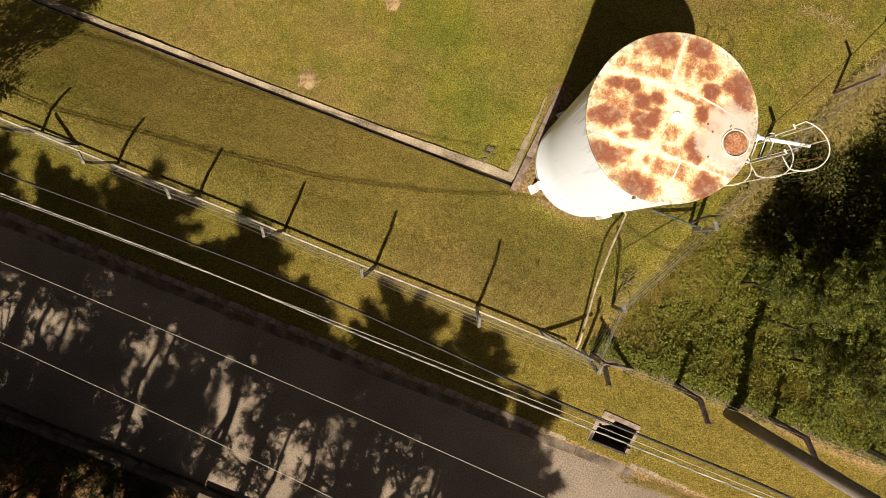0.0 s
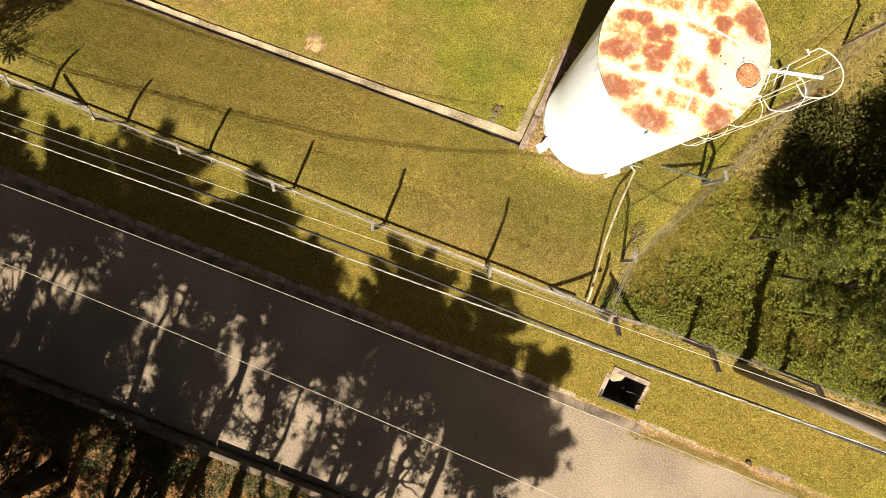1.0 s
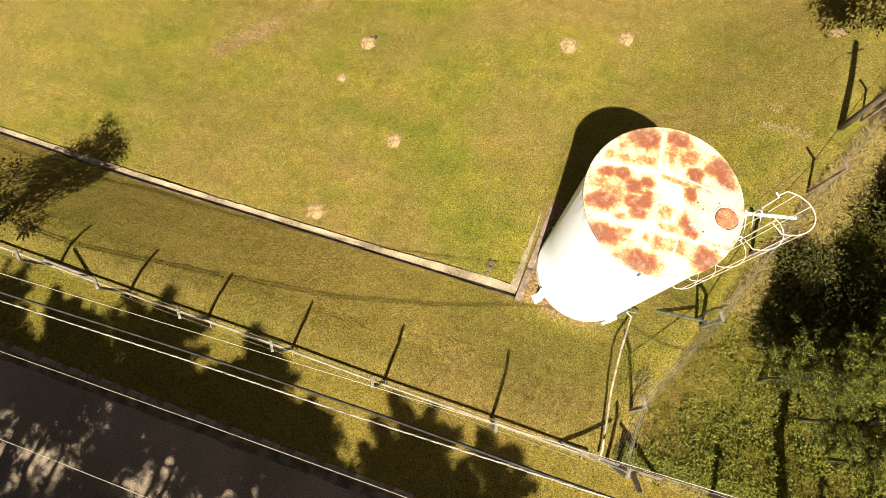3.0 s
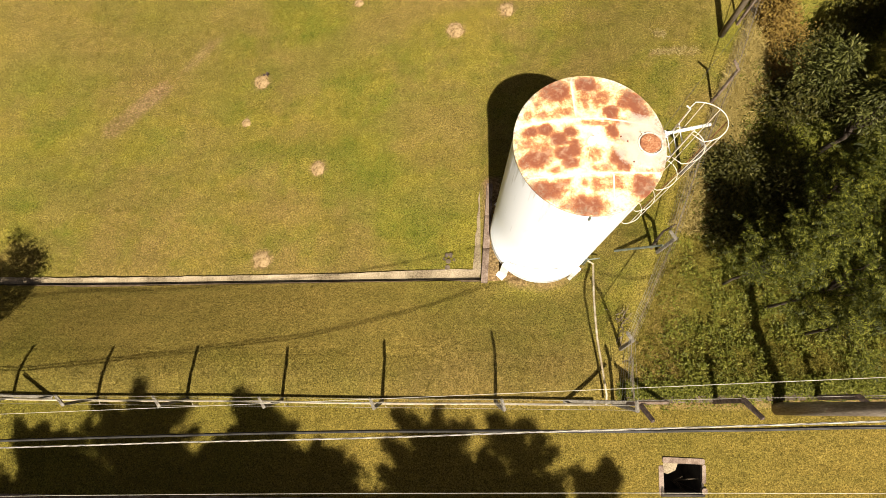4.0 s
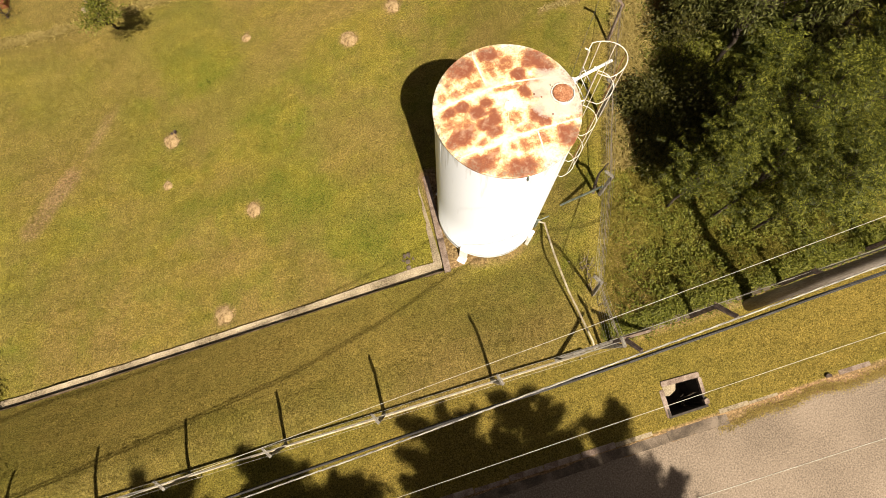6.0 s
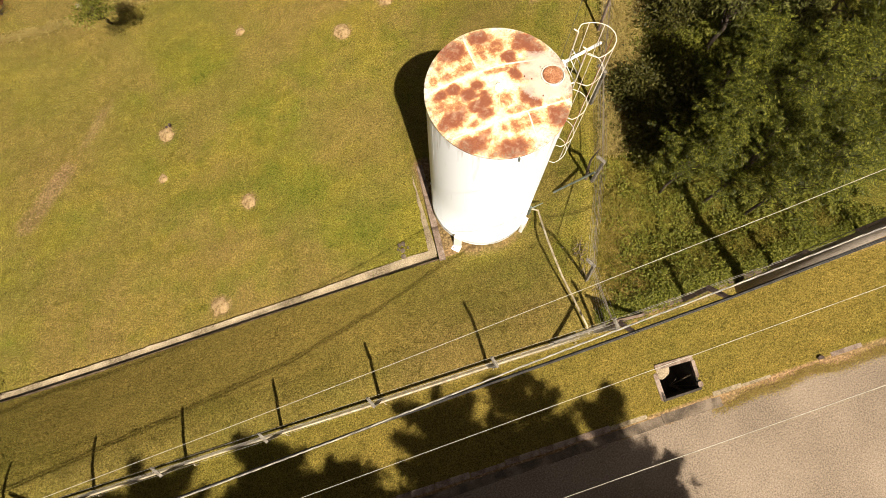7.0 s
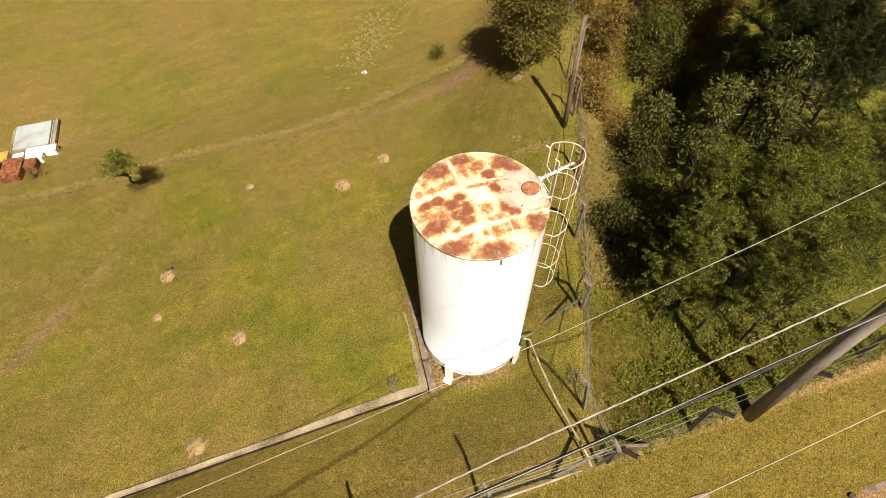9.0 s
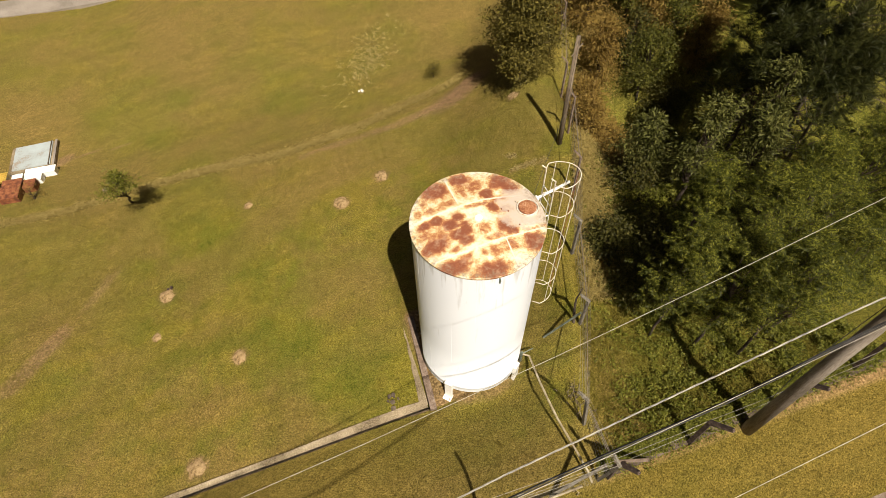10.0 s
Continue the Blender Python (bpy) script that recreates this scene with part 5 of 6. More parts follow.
stones("rubble_heap", 0.1, 2.95, 0.12, 9, 0.13, M["gutter"], "small grey rubble heap in the lawn's corner")
stones("pale_litter", 2.84, 19.5, 0.1, 3, 0.11, M["white"], "pale litter lying on the lower lawn")
stones("grey_rocks", -9.6, 17.9, 0.2, 4, 0.25, M["concrete"], "a few pale rocks beside the bush")
stones("dark_stones", 10.6, -4.1, 0.05, 2, 0.16, M["dark_post"], "dark stone lying on the kerb's end")
stones("dark_stones", -6.8, 10.35, 0.06, 2, 0.16, M["dark_post"], "dark stones beside a soil mound")


# ---- the dump at the far end of the lawn ----
def dump():
    def zed(x, y):
        return hz(x, y)
    g = thing("sheet_stack", (-13.6, 21.85, zed(-13.6, 21.85)), "stack of pale blue sheets on a timber frame lying on grass", "sheet stack")
    z = zed(-13.6, 21.85)
    turn = pose(0, 0, 0, 0, 0, -1)
    part("frame", Mesh().box((-13.6, 21.85, z + 0.08), (2.15, 2.0, 0.16), turn, 0.02), M["concrete"], g)
    part("sheet", Mesh().box((-13.62, 21.95, z + 0.19), (1.75, 1.7, 0.05), turn, 0.01), M["panel"], g, "pale blue sheet with rusty edges")
    part("side_rail", Mesh().box((-12.58, 21.87, z + 0.2), (0.1, 1.95, 0.06), turn, 0.01), M["path"], g)
    part("side_rail", Mesh().box((-12.8, 21.9, z + 0.24), (0.04, 1.8, 0.05), turn, 0.01), M["gutter"], g)

    def crate(name, x, y, sx, sy, sz, mat, label, cat, ribs=0, rim=0.03):
        zz = zed(x, y)
        t = thing(name, (x, y, zz), label, cat, "dumped boxes")
        rot = pose(0, 0, 0, 0, 0, -4)
        part("body", Mesh().box((x, y, zz + sz / 2), (sx, sy, sz), rot, 0.02), mat, t)
        part("rim", Mesh().box((x, y, zz + sz + 0.012), (sx + rim, sy + rim, 0.03), rot, 0.02), mat, t)
        for i in range(ribs):
            q = rot @ Vector((0, -sy / 2 + sy * (i + 0.5) / ribs, 0))
            part("rib", Mesh().box((x + q.x, y + q.y, zz + sz + 0.045), (sx * 0.9, 0.05, 0.04), rot, 0.008), mat, t)

    crate("white_box", -13.05, 20.5, 1.35, 0.42, 0.3, M["white"], "long white plastic box beside the sheet stack", "box", 2)
    crate("white_box", -13.3, 20.02, 0.75, 0.4, 0.3, M["white"], "broken white plastic box with slots", "box", 3)
    crate("white_box", -14.2, 20.55, 0.6, 0.26, 0.2, M["white"], "small white pipe-like box beside the sheet stack", "box")
    crate("rusty_drum_box", -13.35, 19.5, 0.5, 0.55, 0.35, M["rust"], "rusty orange metal box on the grass", "box", 1)
    crate("brown_cabinet", -14.1, 19.3, 0.85, 1.25, 0.4, M["rust"], "dark red-brown metal cabinet lying on its back", "cabinet")
    crate("yellow_crate", -14.95, 19.3, 0.6, 1.2, 0.4, M["yellow"], "faded yellow plastic crate with ribs", "crate", 6)
    crate("yellow_crate", -14.8, 20.3, 0.8, 0.6, 0.5, M["yellow"], "faded yellow plastic crate with ribs", "crate", 4)
    crate("yellow_crate", -15.75, 19.6, 0.7, 1.3, 0.4, M["yellow"], "faded yellow plastic crate with ribs", "crate", 6)


dump()
single("footpath", slab([-60, -40, -30, -20, -14, -9, -4, 0, 4], lambda x: 35.2 - 0.12 * (x + 10), lambda x: 37.2 - 0.12 * (x + 10), lambda x: hz(x, 35.5) + 0.06, 0.3), M["path"], (0, 0, 0), "pale concrete footpath across the lower lawn", "footpath", kind="structure")


# ---- trees and shrubs ----
def limb_path(g, a, b, wob=0.12, n=5):
    a, b = Vector(a), Vector(b)
    L = (b - a).length
    return [a.lerp(b, i / n) + Vector((g.uniform(-1, 1), g.uniform(-1, 1), g.uniform(-0.5, 0.5))) * wob * L * (0.0 if i in (0, n) else 0.5) for i in range(n + 1)]


def broad_tree(name, x, y, h, r, mat, label, seed, clumps=70, per=150, leaf=(0.1, 0.05), low=0.35, clump_r=0.3, feather=False, lean=(0, 0)):
    """A tapered trunk, limbs that end in clumps, and a crown of many small leaves."""
    g, rng_ = random.Random(seed), np.random.default_rng(seed)
    z = hz(x, y)
    t = thing(name, (x, y, z), label, "tree" if h > 2.5 else "shrub")
    top = Vector((x + lean[0], y + lean[1], z + h * 0.72))
    tr = max(0.018, h * 0.007) if feather else max(0.03, h * 0.015)
    trunk = part("trunk", Mesh().tube(limb_path(g, (x, y, z - 0.1), top, 0.06, 6), [tr * (1.25 - 0.15 * i) for i in range(7)], 8), M["bark"], t, "", True)
    centres = []
    for i in range(clumps):
        a, u = g.uniform(0, 6.283), g.random() ** 0.6
        v = g.random()
        zc = low + (1 - low) * v
        rad = r * (1.0 - 0.55 * max(0, v - 0.45) / 0.55) * (0.55 + 0.45 * math.sin(3 * a + seed)) ** 0.3 * u
        f = 0.5 + zc * 0.5
        centres.append((x + lean[0] * f + rad * math.cos(a), y + lean[1] * f + rad * math.sin(a), z + h * zc * (1 - 0.06 * (rad / r) ** 2) + g.uniform(-0.1, 0.1)))
    limbs = Mesh()
    for c in centres[:: max(1, clumps // 22)]:
        s = Vector((x, y, z)).lerp(top, clamp((c[2] - z) / h * 0.75, 0.15, 0.95))
        limbs.tube(limb_path(g, s, c, 0.12, 4), [tr * 0.42, tr * 0.34, tr * 0.25, tr * 0.16, 0.006], 5)
    part("branchwork", limbs, M["bark"], trunk)
    C = np.repeat(np.array(centres), per, axis=0)
    n = len(C)
    off = rng_.normal(size=(n, 3)) * np.array([1, 1, 0.35 if feather else 0.6]) * clump_r * np.repeat(rng_.uniform(0.6, 1.3, clumps), per)[:, None]
    at = C + off
    if feather:
        # flat sprays: leaflets in rows along a few twigs of each clump
        tw = np.repeat(unit(rng_, n // 10 + 1, 0.35), 10, axis=0)[:n]
        start = np.repeat(at[::10], 10, axis=0)[:n]
        k = np.tile(np.arange(10), n // 10 + 1)[:n]
        sidev = np.cross(tw, np.array([0, 0, 1.0]))
        sidev /= np.linalg.norm(sidev, axis=1, keepdims=True) + 1e-6
        at = start + tw * (k[:, None] // 2) * leaf[0] * 0.55
        way = sidev * np.where(k % 2 == 0, 1, -1)[:, None] + tw * 0.5 + np.array([0, 0, -0.15])
        up = np.array([0, 0, 1.0]) + rng_.normal(size=(n, 3)) * 0.25
    else:
        way = off / (np.linalg.norm(off, axis=1, keepdims=True) + 1e-6) + rng_.normal(size=(n, 3)) * 0.6
        up = np.array([0, 0, 1.0]) + rng_.normal(size=(n, 3)) * 0.55
    sc = rng_.uniform(0.65, 1.25, n)
    leaf_mesh("crown", mat, (x, y, z), at, way, up, leaf[0] * sc, leaf[1] * sc, t)
    return t


def pine(x, y, h, r, seed, bare=0.45, tufts=330, label="tall pine with bare lower trunk and tufted needles", leaders=None, needle="needle"):
    g, rng_ = random.Random(seed), np.random.default_rng(seed)
    z = hz(x, y)
    t = thing("pine_tree", (x, y, z), label, "pine tree", "pines")
    top = Vector((x + g.uniform(-0.5, 0.5), y + g.uniform(-0.4, 0.4), z + h))
    tr = h * 0.0095
    trunk = part("trunk", Mesh().tube(limb_path(g, (x, y, z - 0.1), top, 0.03, 8), [tr * (1.3 - 0.14 * i) for i in range(9)], 9), M["bark"], t, "", True)
    ends, dirs = [], []
    limbs = Mesh()
    whorls = 13
    for w in range(whorls):
        f = bare + (1 - bare) * (w + 0.4) / whorls
        q = Vector((x, y, z)).lerp(top, f)
        up_ = (f - bare) / (1 - bare)
        reach = r * (1.05 - 0.75 * up_ ** 2.5)
        thick = 0.24 + 1.42 * ease(0.5, 0.7, up_)
        for k in range(g.choice([4, 5, 5])):
            a = g.uniform(0, 6.283)
            e = q + Vector((math.cos(a) * reach, math.sin(a) * reach, reach * g.uniform(0.05, 0.5))) * g.uniform(0.6, 1.1)
            path = limb_path(g, q, e, 0.1, 4)
            limbs.tube(path, [tr * 0.3, tr * 0.25, tr * 0.2, tr * 0.14, 0.01], 5)
            for _ in range(max(2, int(thick * tufts / (whorls * 4.7)))):
                b = path[2].lerp(path[4], g.random()) + Vector((g.gauss(0, 0.22), g.gauss(0, 0.22), g.gauss(0.08, 0.16)))
                ends.append(b)
                dirs.append((e - q).normalized() + Vector((g.gauss(0, 0.5), g.gauss(0, 0.5), g.uniform(0.1, 0.8))))
    # upright leading shoots
    if leaders is None:
        for b in g.sample(ends[len(ends) // 2:], min(26, len(ends) // 2)):
            tall = g.uniform(0.35, 0.95)
            for k in range(4):
                ends.append(b + Vector((0, 0, 0.15 + tall * k / 3)))
                dirs.append(Vector((g.gauss(0, 0.1), g.gauss(0, 0.1), 1.0)))
    else:
        for lx, lh in leaders:
            tip = Vector((lx, y + g.uniform(-0.1, 0.1), lh - 0.22))
            root = Vector((x + (lx - x) * 0.25, y, lh - 1.5))
            path = limb_path(g, root, tip, 0.05, 4)
            limbs.tube(path, [tr * 0.3, tr * 0.25, tr * 0.2, tr * 0.14, 0.01], 5)
            for k in range(34):
                f = (k + 0.5) / 34
                wide = 0.17 - 0.09 * f
                ends.append(tip + (root - tip) * 0.9 * (1 - f) + Vector((g.gauss(0, wide), g.gauss(0, wide), 0)))
                dirs.append(Vector((g.gauss(0, 0.35), g.gauss(0, 0.35), 1.0)))
    part("branchwork", limbs, M["bark"], trunk)
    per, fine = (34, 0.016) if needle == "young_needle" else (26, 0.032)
    C = np.repeat(np.array([list(e) for e in ends]), per, axis=0)
    D = np.repeat(np.array([list(d.normalized()) for d in dirs]), per, axis=0)
    n = len(C)
    way = D * 0.75 + unit(rng_, n)
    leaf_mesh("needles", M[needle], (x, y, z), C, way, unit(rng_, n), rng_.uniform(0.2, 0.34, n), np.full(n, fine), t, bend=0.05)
    return t


# pines south of the road, whose shade lies over it: place, height, spread, and the leaders that make their outline
FRONT_PINES = [
    (-18.6, 14.9, 2.3, None), (-16.2, 14.7, 2.0, None), (-13.7, 14.6, 1.7, None),
    (-11.4, 13.9, 1.0, [(-11.9, 14.6), (-11.5, 14.2), (-11.15, 14.7), (-10.6, 14.4)]),
    (-8.6, 15.1, 1.75, [(-9.8, 15.65), (-9.3, 15.2), (-8.7, 16.3), (-8.2, 15.5), (-7.65, 15.3), (-7.15, 15.75), (-10.0, 14.6), (-6.95, 14.7)]),
    (-5.2, 14.9, 1.0, [(-5.8, 16.1), (-5.2, 16.0), (-4.9, 15.3), (-4.6, 15.2), (-4.25, 14.7), (-5.95, 14.6)]),
    (-3.2, 12.8, 0.8, [(-4.0, 13.6), (-3.5, 14.0), (-3.2, 13.4), (-2.95, 13.75), (-2.5, 13.2)]),
    (-0.5, 14.5, 1.25, [(-1.3, 15.6), (-0.9, 15.1), (-0.2, 15.7), (0.2, 15.1), (0.65, 15.25), (-1.65, 14.3), (-1.75, 13.2)]),
    (1.6, 14.3, 1.25, [(1.3, 15.5), (1.75, 15.0), (2.2, 15.4), (2.6, 14.5), (2.9, 14.0), (3.15, 12.8)]),
    (4.0, 11.9, 0.45, [(3.6, 13.3), (3.8, 12.6), (4.4, 13.7), (4.65, 13.3), (4.2, 12.7)])]
for i, (x, h, r, tips) in enumerate(FRONT_PINES):
    pine(x, -12.0, h, r, 20 + i, 0.42, 780 if tips else 420, leaders=tips)
# a low bough that reaches out over the verge's end
bough = Mesh()
bough_at, bough_way, g = [], [], random.Random(9)
stem = Vector((4.1, -12.0, 7.2))
for tip in ((4.85, -12.0, 10.0), (5.5, -11.9, 9.4), (5.4, -12.1, 8.2), (4.7, -12.0, 8.4), (5.0, -12.1, 9.0), (4.55, -12.0, 7.6)):
    tip = Vector(tip)
    bough.tube([stem, stem.lerp(tip, 0.5) + Vector((0.05, 0, -0.1)), tip], [0.05, 0.035, 0.012], 5)
    for k in range(46):
        f = g.random()
        bough_at.append(stem.lerp(tip, 0.62 + 0.38 * f) + Vector((g.gauss(0, 0.12), g.gauss(0, 0.12), g.gauss(0, 0.12))))
        bough_way.append((tip - stem).normalized() + Vector((g.gauss(0, 0.4), g.gauss(0, 0.4), g.gauss(0.3, 0.4))))
edge_pine = bpy.data.objects[[o.name for o in bpy.data.objects if o.name.startswith("pine_tree")][-1]]
bough_ob = part("bough", bough, M["bark"], edge_pine)
rng_b = np.random.default_rng(9)
C, D = np.repeat(np.array([list(q) for q in bough_at]), 26, axis=0), np.repeat(np.array([list(q.normalized()) for q in bough_way]), 26, axis=0)
leaf_mesh("needles", M["needle"], ORIGIN[edge_pine.name], C, D * 0.75 + unit(rng_b, len(C)), unit(rng_b, len(C)), rng_b.uniform(0.2, 0.34, len(C)), np.full(len(C), 0.032), bough_ob, bend=0.05)
# further unseen pines, added to fill in the shade on verge and road
for i, (x, h, r) in enumerate(((3.7, 10.2, 0.6), (-12.6, 13.6, 1.3), (-10.3, 14.3, 0.9), (-8.3, 14.2, 1.4), (-6.3, 14.3, 1.0), (-4.1, 13.8, 0.9), (0.3, 14.2, 1.4), (2.2, 13.0, 0.9))):
    pine(x, -12.3, h, r, 31 + i, 0.72, 420, leaders=[(x, h + 0.2)])
for i, (x, h) in enumerate(((-17.5, 14.2), (-16.1, 14.4), (-14.7, 14.2), (-13.3, 14.4), (-12.0, 14.2), (-10.7, 14.3), (-9.4, 14.4), (-8.0, 14.3), (-6.7, 14.3), (-5.4, 14.3), (-4.2, 14.2), (-3.1, 13.6), (-2.15, 11.4), (-1.2, 13.6), (-0.1, 14.3), (1.0, 14.3), (2.1, 13.9), (3.0, 12.0))):
    pine(x, -12.7, h, 1.05, 200 + i, 0.78, 440, leaders=[])
for i, (x, y, h, r) in enumerate(((-16.5, -15.2, 13.0, 2.6), (-13.2, -15.6, 12.6, 2.6), (-10.6, -15.0, 12.4, 2.6), (-8.2, -15.7, 12.8, 2.6), (-5.6, -15.2, 12.4, 2.4), (-0.2, -15.4, 13.0, 2.2))):
    pine(x, y, h, r, 40 + i, 0.5, 110 if x < -12 else 260)
for i, (x, h) in enumerate(((-8.0, 11.3), (-5.8, 10.8))):
    pine(x, -13.5, h, 1.6, 80 + i, 0.52, 75)
# unseen back row, added to shade the woods' floor
for i, (x, y, h, r) in enumerate(((-18.0, -18.6, 15.0, 2.8), (-14.8, -19.2, 15.0, 2.8), (-11.6, -18.4, 15.0, 2.8), (-8.6, -19.0, 15.5, 2.8))):
    pine(x, y, h, r, 60 + i, 0.2, 420)
for i, (x, y, h) in enumerate(((-9.0, -11.3, 4.5), (-5.4, -11.9, 4.0), (-12.0, -11.0, 4.2))):
    pine(x, y, h, 1.2, 50 + i, 0.2, 150, "young pine with long needles above the roadside wall")
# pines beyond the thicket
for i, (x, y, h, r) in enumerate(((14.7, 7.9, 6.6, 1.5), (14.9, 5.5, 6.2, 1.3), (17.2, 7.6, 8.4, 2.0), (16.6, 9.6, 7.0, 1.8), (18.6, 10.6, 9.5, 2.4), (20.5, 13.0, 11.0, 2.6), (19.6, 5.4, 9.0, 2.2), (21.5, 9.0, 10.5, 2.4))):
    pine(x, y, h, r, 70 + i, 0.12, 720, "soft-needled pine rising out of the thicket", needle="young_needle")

# thicket east of the boundary fence
FEATHERY = [(8.3, 2.0, 5.3, 0.75), (9.4, 1.3, 5.7, 1.05), (10.3, 0.5, 5.6, 1.3), (10.7, 2.4, 5.9, 1.3), (11.7, 0.9, 5.7, 1.4), (12.4, 2.7, 5.8, 1.4), (13.8, 1.2, 5.6, 1.5), (14.8, 3.2, 5.6, 1.5), (16.4, 1.6, 5.6, 1.6), (9.9, 3.7, 5.2, 0.9), (17.0, 4.0, 5.0, 1.6), (18.2, 2.2, 5.2, 1.6)]
PALE_LEAVED = [(10.6, 7.5, 3.2, 0.6), (11.5, 6.1, 4.7, 0.6), (13.6, 6.1, 5.4, 0.8), (12.5, 5.0, 5.0, 0.5)]
BROAD_LEAVED = [(14.8, 13.6, 3.6, 1.4), (16.4, 14.6, 4.0, 1.5), (14.9, 16.2, 3.8, 1.4), (13.4, 18.4, 5.0, 1.7), (16.0, 17.6, 5.6, 1.9), (14.6, 20.6, 5.5, 2.0), (18.4, 18.4, 6.0, 2.0), (21.0, 16.5, 6.5, 2.2), (20.5, 20.5, 6.0, 2.2), (22.5, 11.5, 6.5, 2.2), (20.5, 8.0, 6.0, 2.0)]
SHADED = [(14.2, 14.4, 2.8, 1.3), (8.6, 3.6, 1.7, 0.9), (9.9, 4.6, 2.3, 1.1), (11.4, 4.0, 2.4, 1.1), (8.4, 5.2, 1.5, 0.8), (13.2, 4.3, 2.8, 1.2), (10.4, 7.2, 2.0, 1.0), (11.9, 8.4, 2.4, 1.1), (12.3, 10.2, 2.2, 1.0), (14.0, 8.8, 2.2, 1.2), (13.9, 11.2, 2.0, 1.3), (15.6, 12.4, 2.2, 1.4)]
DRYING = [(11.5, 9.4, 1.3, 0.8), (12.2, 11.6, 1.8, 0.9), (10.9, 8.3, 1.1, 0.7), (12.6, 14.0, 3.6, 0.9), (10.4, 10.8, 1.5, 0.7), (11.3, 12.6, 2.2, 0.9), (13.0, 16.4, 3.0, 1.2), (11.9, 10.9, 1.3, 0.8), (17.2, 21.5, 6.0, 2.1), (11.8, 17.2, 3.0, 1.0), (16.9, 13.2, 3.6, 0.8), (15.3, 15.0, 2.6, 0.7)]
for i, (x, y, h, r) in enumerate(FEATHERY):
    broad_tree("thicket_tree", x, y, h, r, M["leaf_bright"], "bright green feathery-leaved tree in the thicket", 100 + i, 34, 330, (0.085, 0.027), 0.42, 0.24, True)
for i, (x, y, h, r) in enumerate(PALE_LEAVED):
    broad_tree("thicket_tree", x, y, h, r, M["leaf_light"], "slender tree with long pale green leaves in the thicket", 120 + i, 40, 80, (0.15, 0.042), 0.5, 0.17)
for i, (x, y, h, r) in enumerate(BROAD_LEAVED):
    broad_tree("thicket_tree", x, y, h, r, M["leaf_mid"], "sunlit broad-leaved tree behind the thicket", 150 + i, 60, 110, (0.12, 0.05), 0.35, 0.22)
for i, (x, y, h, r) in enumerate(SHADED):
    broad_tree("undergrowth_shrub", x, y, h, r, M["leaf"], "dark leafy shrub in the shade of the thicket", 170 + i, 40, 70, (0.12, 0.05), 0.2, 0.25)
for i, (x, y, h, r) in enumerate(DRYING):
    broad_tree("dry_shrub", x, y, h, r, M["leaf_brown"], "yellow-brown drying shrub by the boundary fence", 190 + i, 60, 130, (0.11, 0.045), 0.12, 0.24)
broad_tree("garden_tree", 9.05, 14.6, 5.3, 1.7, M["leaf_olive"], "dense olive-green tree at the lawn's end beside the fence", 140, 150, 170, (0.12, 0.055), 0.16, 0.24)
broad_tree("lawn_bush", 6.5, 18.9, 0.9, 0.4, M["leaf_olive"], "small straggling bush beside the worn trail", 144, 14, 40, (0.1, 0.04), 0.2, 0.14)
broad_tree("lawn_bush", -8.38, 16.0, 3.2, 0.8, M["weed"], "small open bush leaning over the grassy bank", 141, 26, 60, (0.1, 0.042), 0.72, 0.14, False, (0.66, -1.85))
broad_tree("roadside_tree", -14.9, -0.8, 3.9, 1.75, M["leaf"], "leafy tree at the end of the roadside fence", 142, 58, 130, (0.1, 0.05), 0.25, 0.17)
broad_tree("dead_shrub", -13.1, 18.6, 0.7, 0.6, M["leaf_brown"], "low half-dead shrub beside the dumped boxes", 143, 16, 30, (0.07, 0.025), 0.2, 0.16)


# ---- rank growth ----
def growth(name, count, spread, mat, leaf, tall, label, seed):
    rng_ = np.random.default_rng(seed)
    pts = spread(rng_, count)
    z = np.array([hz(a, b) for a, b in pts])
    per = 7
    base = np.repeat(np.c_[pts, z], per, axis=0)
    n = len(base)
    way = unit(rng_, n) * np.array([1, 1, 0.4]) + np.array([0, 0, 0.25])
    at = base + rng_.normal(size=(n, 3)) * np.array([0.06, 0.06, 0]) + np.array([0, 0, 1]) * (rng_.random(n) * np.repeat(rng_.random(len(pts)), per) * tall)[:, None]
    up = np.array([0, 0, 1.0]) + rng_.normal(size=(n, 3)) * 0.4
    ob = leaf_mesh(name, mat, (8, 3, 0), at, way, up, leaf[0] * rng_.uniform(0.6, 1.3, n), leaf[1] * rng_.uniform(0.7, 1.2, n))
    tagged(ob, label, "undergrowth", kind="stuff")


def east_side(rng_, n):
    y = rng_.uniform(-1.1, 13, n)
    rx = np.array([right_fence_x(q) for q in y])
    x = rx + 0.15 + rng_.random(n) ** 0.7 * 8.5
    clump = np.array([noise.noise((a * 1.1, b * 1.1, 3.0)) + 0.6 * noise.noise((a * 3.2, b * 3.2, 8.0)) for a, b in zip(x, y)])
    keep = (rng_.random(n) < np.clip((x - rx - 0.3) / 1.5, 0.16, 1)) & (clump + rng_.normal(0, 0.18, n) > 0.02)
    return np.c_[x, y][keep]


def fence_foot(rng_, n):
    y = rng_.uniform(3.5, 17, n)
    rx = np.array([right_fence_x(q) for q in y])
    return np.c_[rx + 0.25 + np.abs(rng_.normal(0, 0.8, n)), y]


def plinth_foot(rng_, n):
    x = rng_.uniform(4.8, 14, n)
    return np.c_[x, -1.18 + 0.03 * (x - 5) + rng_.normal(0, 0.14, n)]


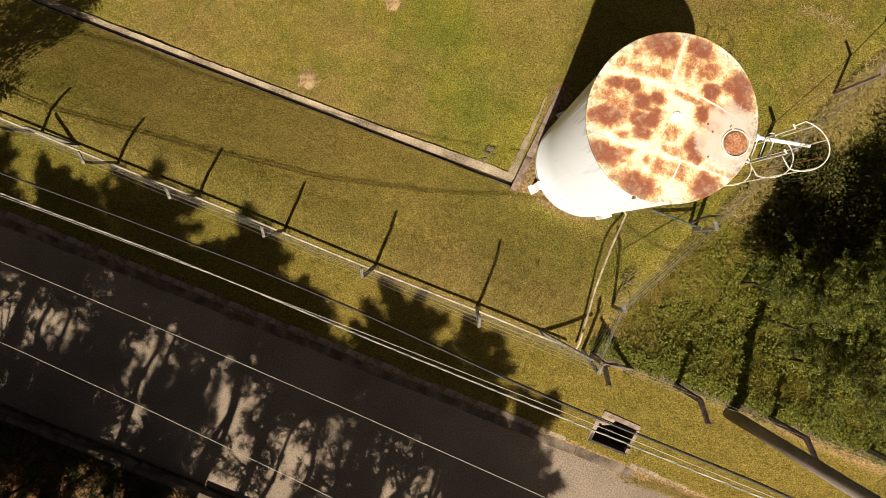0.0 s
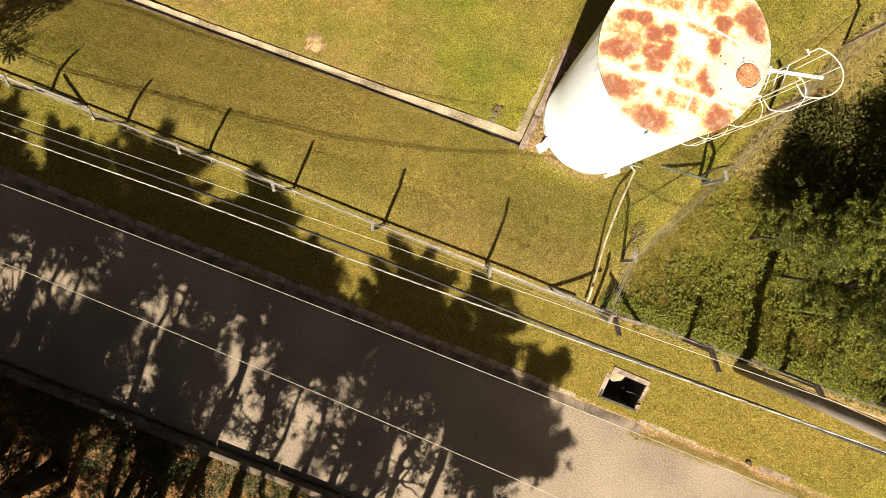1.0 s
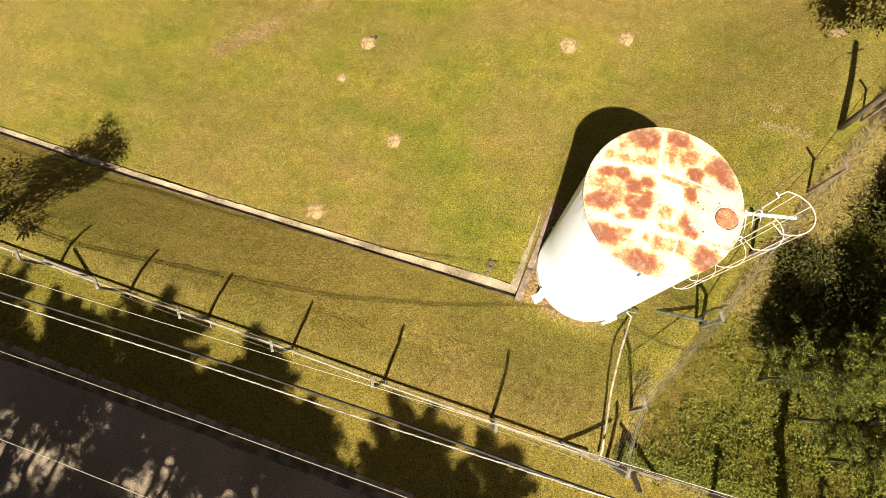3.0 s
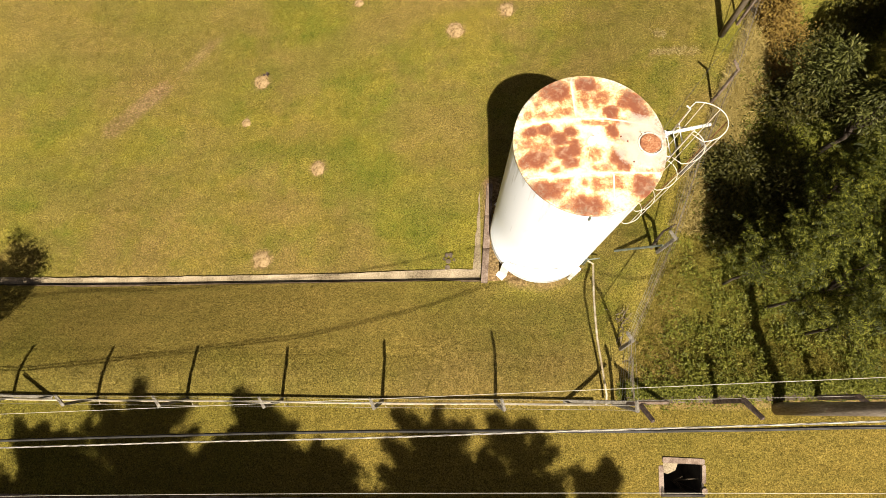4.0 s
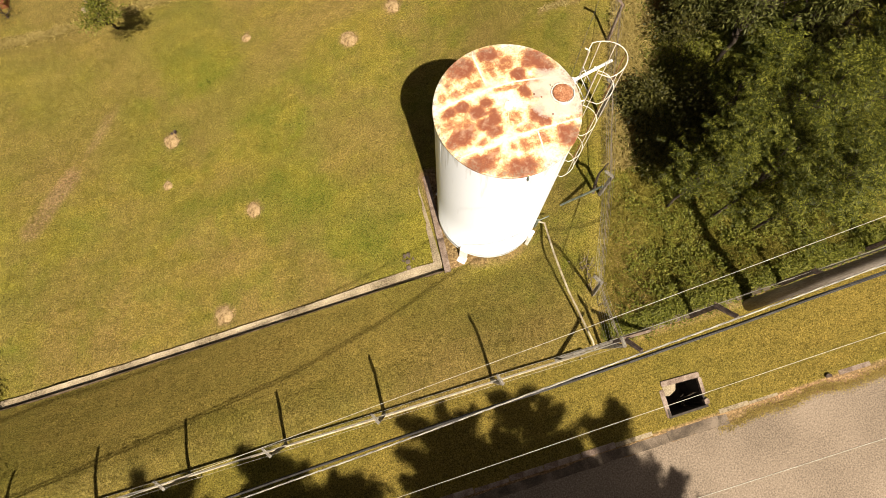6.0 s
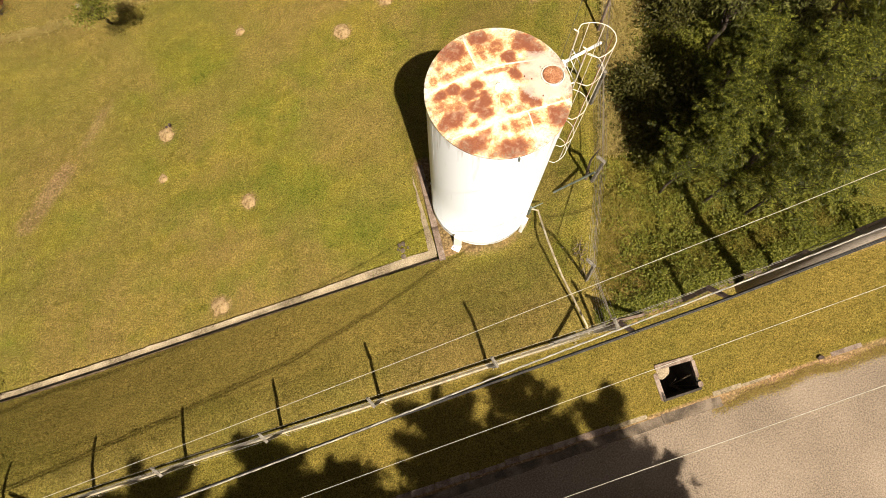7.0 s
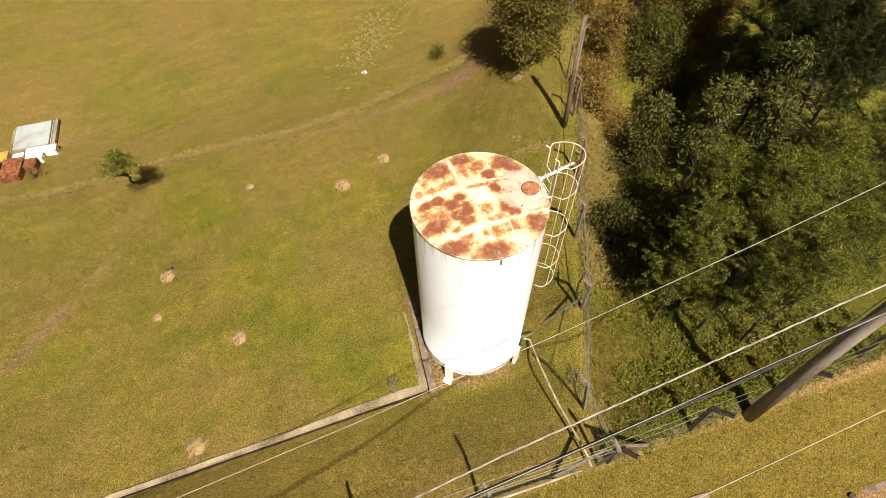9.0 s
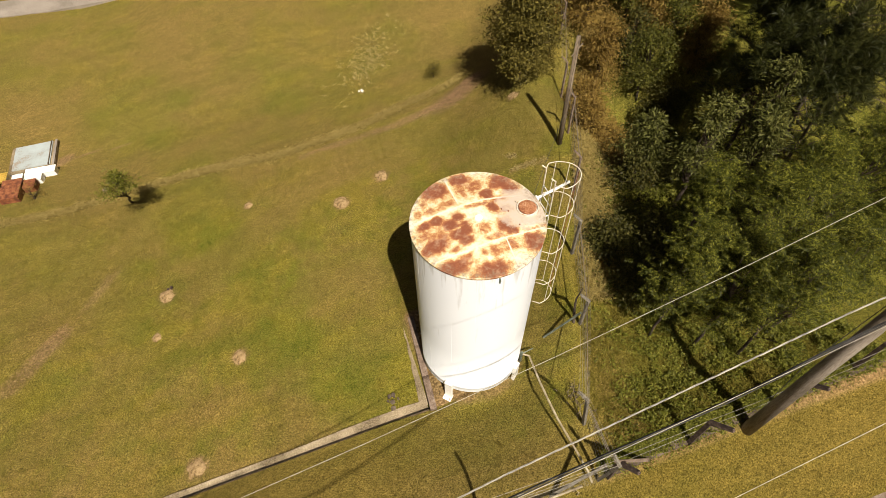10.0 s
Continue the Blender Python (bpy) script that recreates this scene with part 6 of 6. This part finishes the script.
def berm(rng_, n):
    x = rng_.uniform(-17, 7.5, n)
    return np.c_[x, 16.72 - 0.9 * np.exp(-((x + 1.0) / 3.6) ** 2) + 0.08 * np.clip(-x - 9, 0, 8) + np.where(x > 2, (x - 2) * 0.2, 0) + rng_.normal(0, 0.13, n)]


def kerb_side(rng_, n):
    x = 7.2 + rng_.random(n) * 6
    return np.c_[x, -4.42 + 0.14 * np.sin(x * 2.3) * np.cos(x * 0.9) + rng_.normal(0, 0.07, n)]


def woods(rng_, n):
    return np.c_[rng_.uniform(-20, 8, n), -9.75 - np.abs(rng_.normal(0, 1.6, n))]


growth("weeds", 25000, east_side, M["weed"], (0.085, 0.044), 0.36, "rank green weeds under the thicket", 1)
growth("dry_grass", 5500, fence_foot, M["dull_straw"], (0.2, 0.022), 0.3, "tall dry yellow grass along the boundary fence", 2)
growth("creeper", 3200, plinth_foot, M["weed"], (0.07, 0.035), 0.2, "green creeper along the old plinth", 3)
growth("berm_grass", 3000, berm, M["dull_straw"], (0.15, 0.026), 0.15, "rough pale grass along the bank across the lawn", 5)
def bleached(rng_, n):
    q = rng_.normal(0, 1.0, n)
    return np.c_[4.0 + 0.8 * q + rng_.normal(0, 0.6, n), 22.4 + 1.2 * q + rng_.normal(0, 0.7, n)]


def scratches(rng_, n):
    k = rng_.random(n)
    first = np.c_[6.75 + 1.25 * k, 9.58 - 0.2 * k + rng_.normal(0, 0.06, n)]
    second = np.c_[6.85 + 0.35 * k, 10.45 - 0.3 * k + rng_.normal(0, 0.05, n)]
    return np.where((rng_.random(n) < 0.7)[:, None], first, second)


growth("scratched_grass", 110, scratches, M["bleached"], (0.07, 0.03), 0.015, "pale scratched grass near the boundary fence", 8)
growth("pale_tussocks", 260, bleached, M["bleached"], (0.10, 0.05), 0.02, "bleached dry tussocks on the lower lawn", 7)
growth("kerb_grass", 1200, kerb_side, M["straw"], (0.07, 0.014), 0.05, "ragged dry grass creeping over the road's edge", 6)
growth("wood_floor_plants", 3500, woods, M["needle"], (0.2, 0.03), 0.5, "dark undergrowth on the wooded slope", 4)


def turf(name, mat, count, x0, x1, y0, y1, keep, label, seed, blade=(0.042, 0.011)):
    """Short mown blades, too many to count, as one mesh."""
    rng_ = np.random.default_rng(seed)
    pts = np.c_[rng_.uniform(x0, x1, count), rng_.uniform(y0, y1, count)]
    pts = np.array([q for q in pts.tolist() if keep(*q)])
    z = np.array([hz(a, b) for a, b in pts.tolist()])
    per = 5
    base = np.repeat(np.c_[pts, z], per, axis=0)
    n = len(base)
    at = base + rng_.normal(size=(n, 3)) * np.array([0.035, 0.035, 0.0])
    way = rng_.normal(size=(n, 3)) * np.array([1, 1, 0]) + np.array([0, 0, 1.3])
    ob = leaf_mesh(name, mat, (0, 0, 0), at, way, rng_.normal(size=(n, 3)), blade[0] * rng_.uniform(0.6, 1.4, n), blade[1] * rng_.uniform(0.7, 1.3, n))
    tagged(ob, label, "grass", kind="stuff")


thin = random.Random(12)


def fade(x, y):
    """Blades grow sparser towards the edges of the mown area."""
    return thin.random() < (1 - ease(12, 20, -x)) * (1 - ease(13, 18.5, y))


turf("lawn_grass", M["grass"], 80000, -21, 8.5, 2.7, 19, lambda x, y: fade(x, y) and (x < 0.8 or y > 5.6 or x > 4.9) and x < right_fence_x(y) - 0.2, "mown yellow-green lawn grass", 1)
turf("bank_grass", M["bank_grass"], 19000, -19, 4.6, -1.4, 2.1, lambda x, y: fade(x, y) and math.hypot(x - TC.x, y - TC.y) > 1.9, "dry olive grass on the bank", 2)
turf("verge_grass", M["verge_grass"], 9000, -14, 14, -3.95, -1.6, lambda x, y: not (DRAIN[0] - 0.15 < x < DRAIN[1] + 0.15 and y < DRAIN[3] + 0.15), "dry mown grass on the roadside verge", 3)
turf("rough_grass", M["grass"], 16000, 4.8, 13, -1.1, 5, lambda x, y: x > right_fence_x(y) + 0.05, "uneven grass outside the boundary fence", 4, (0.1, 0.014))
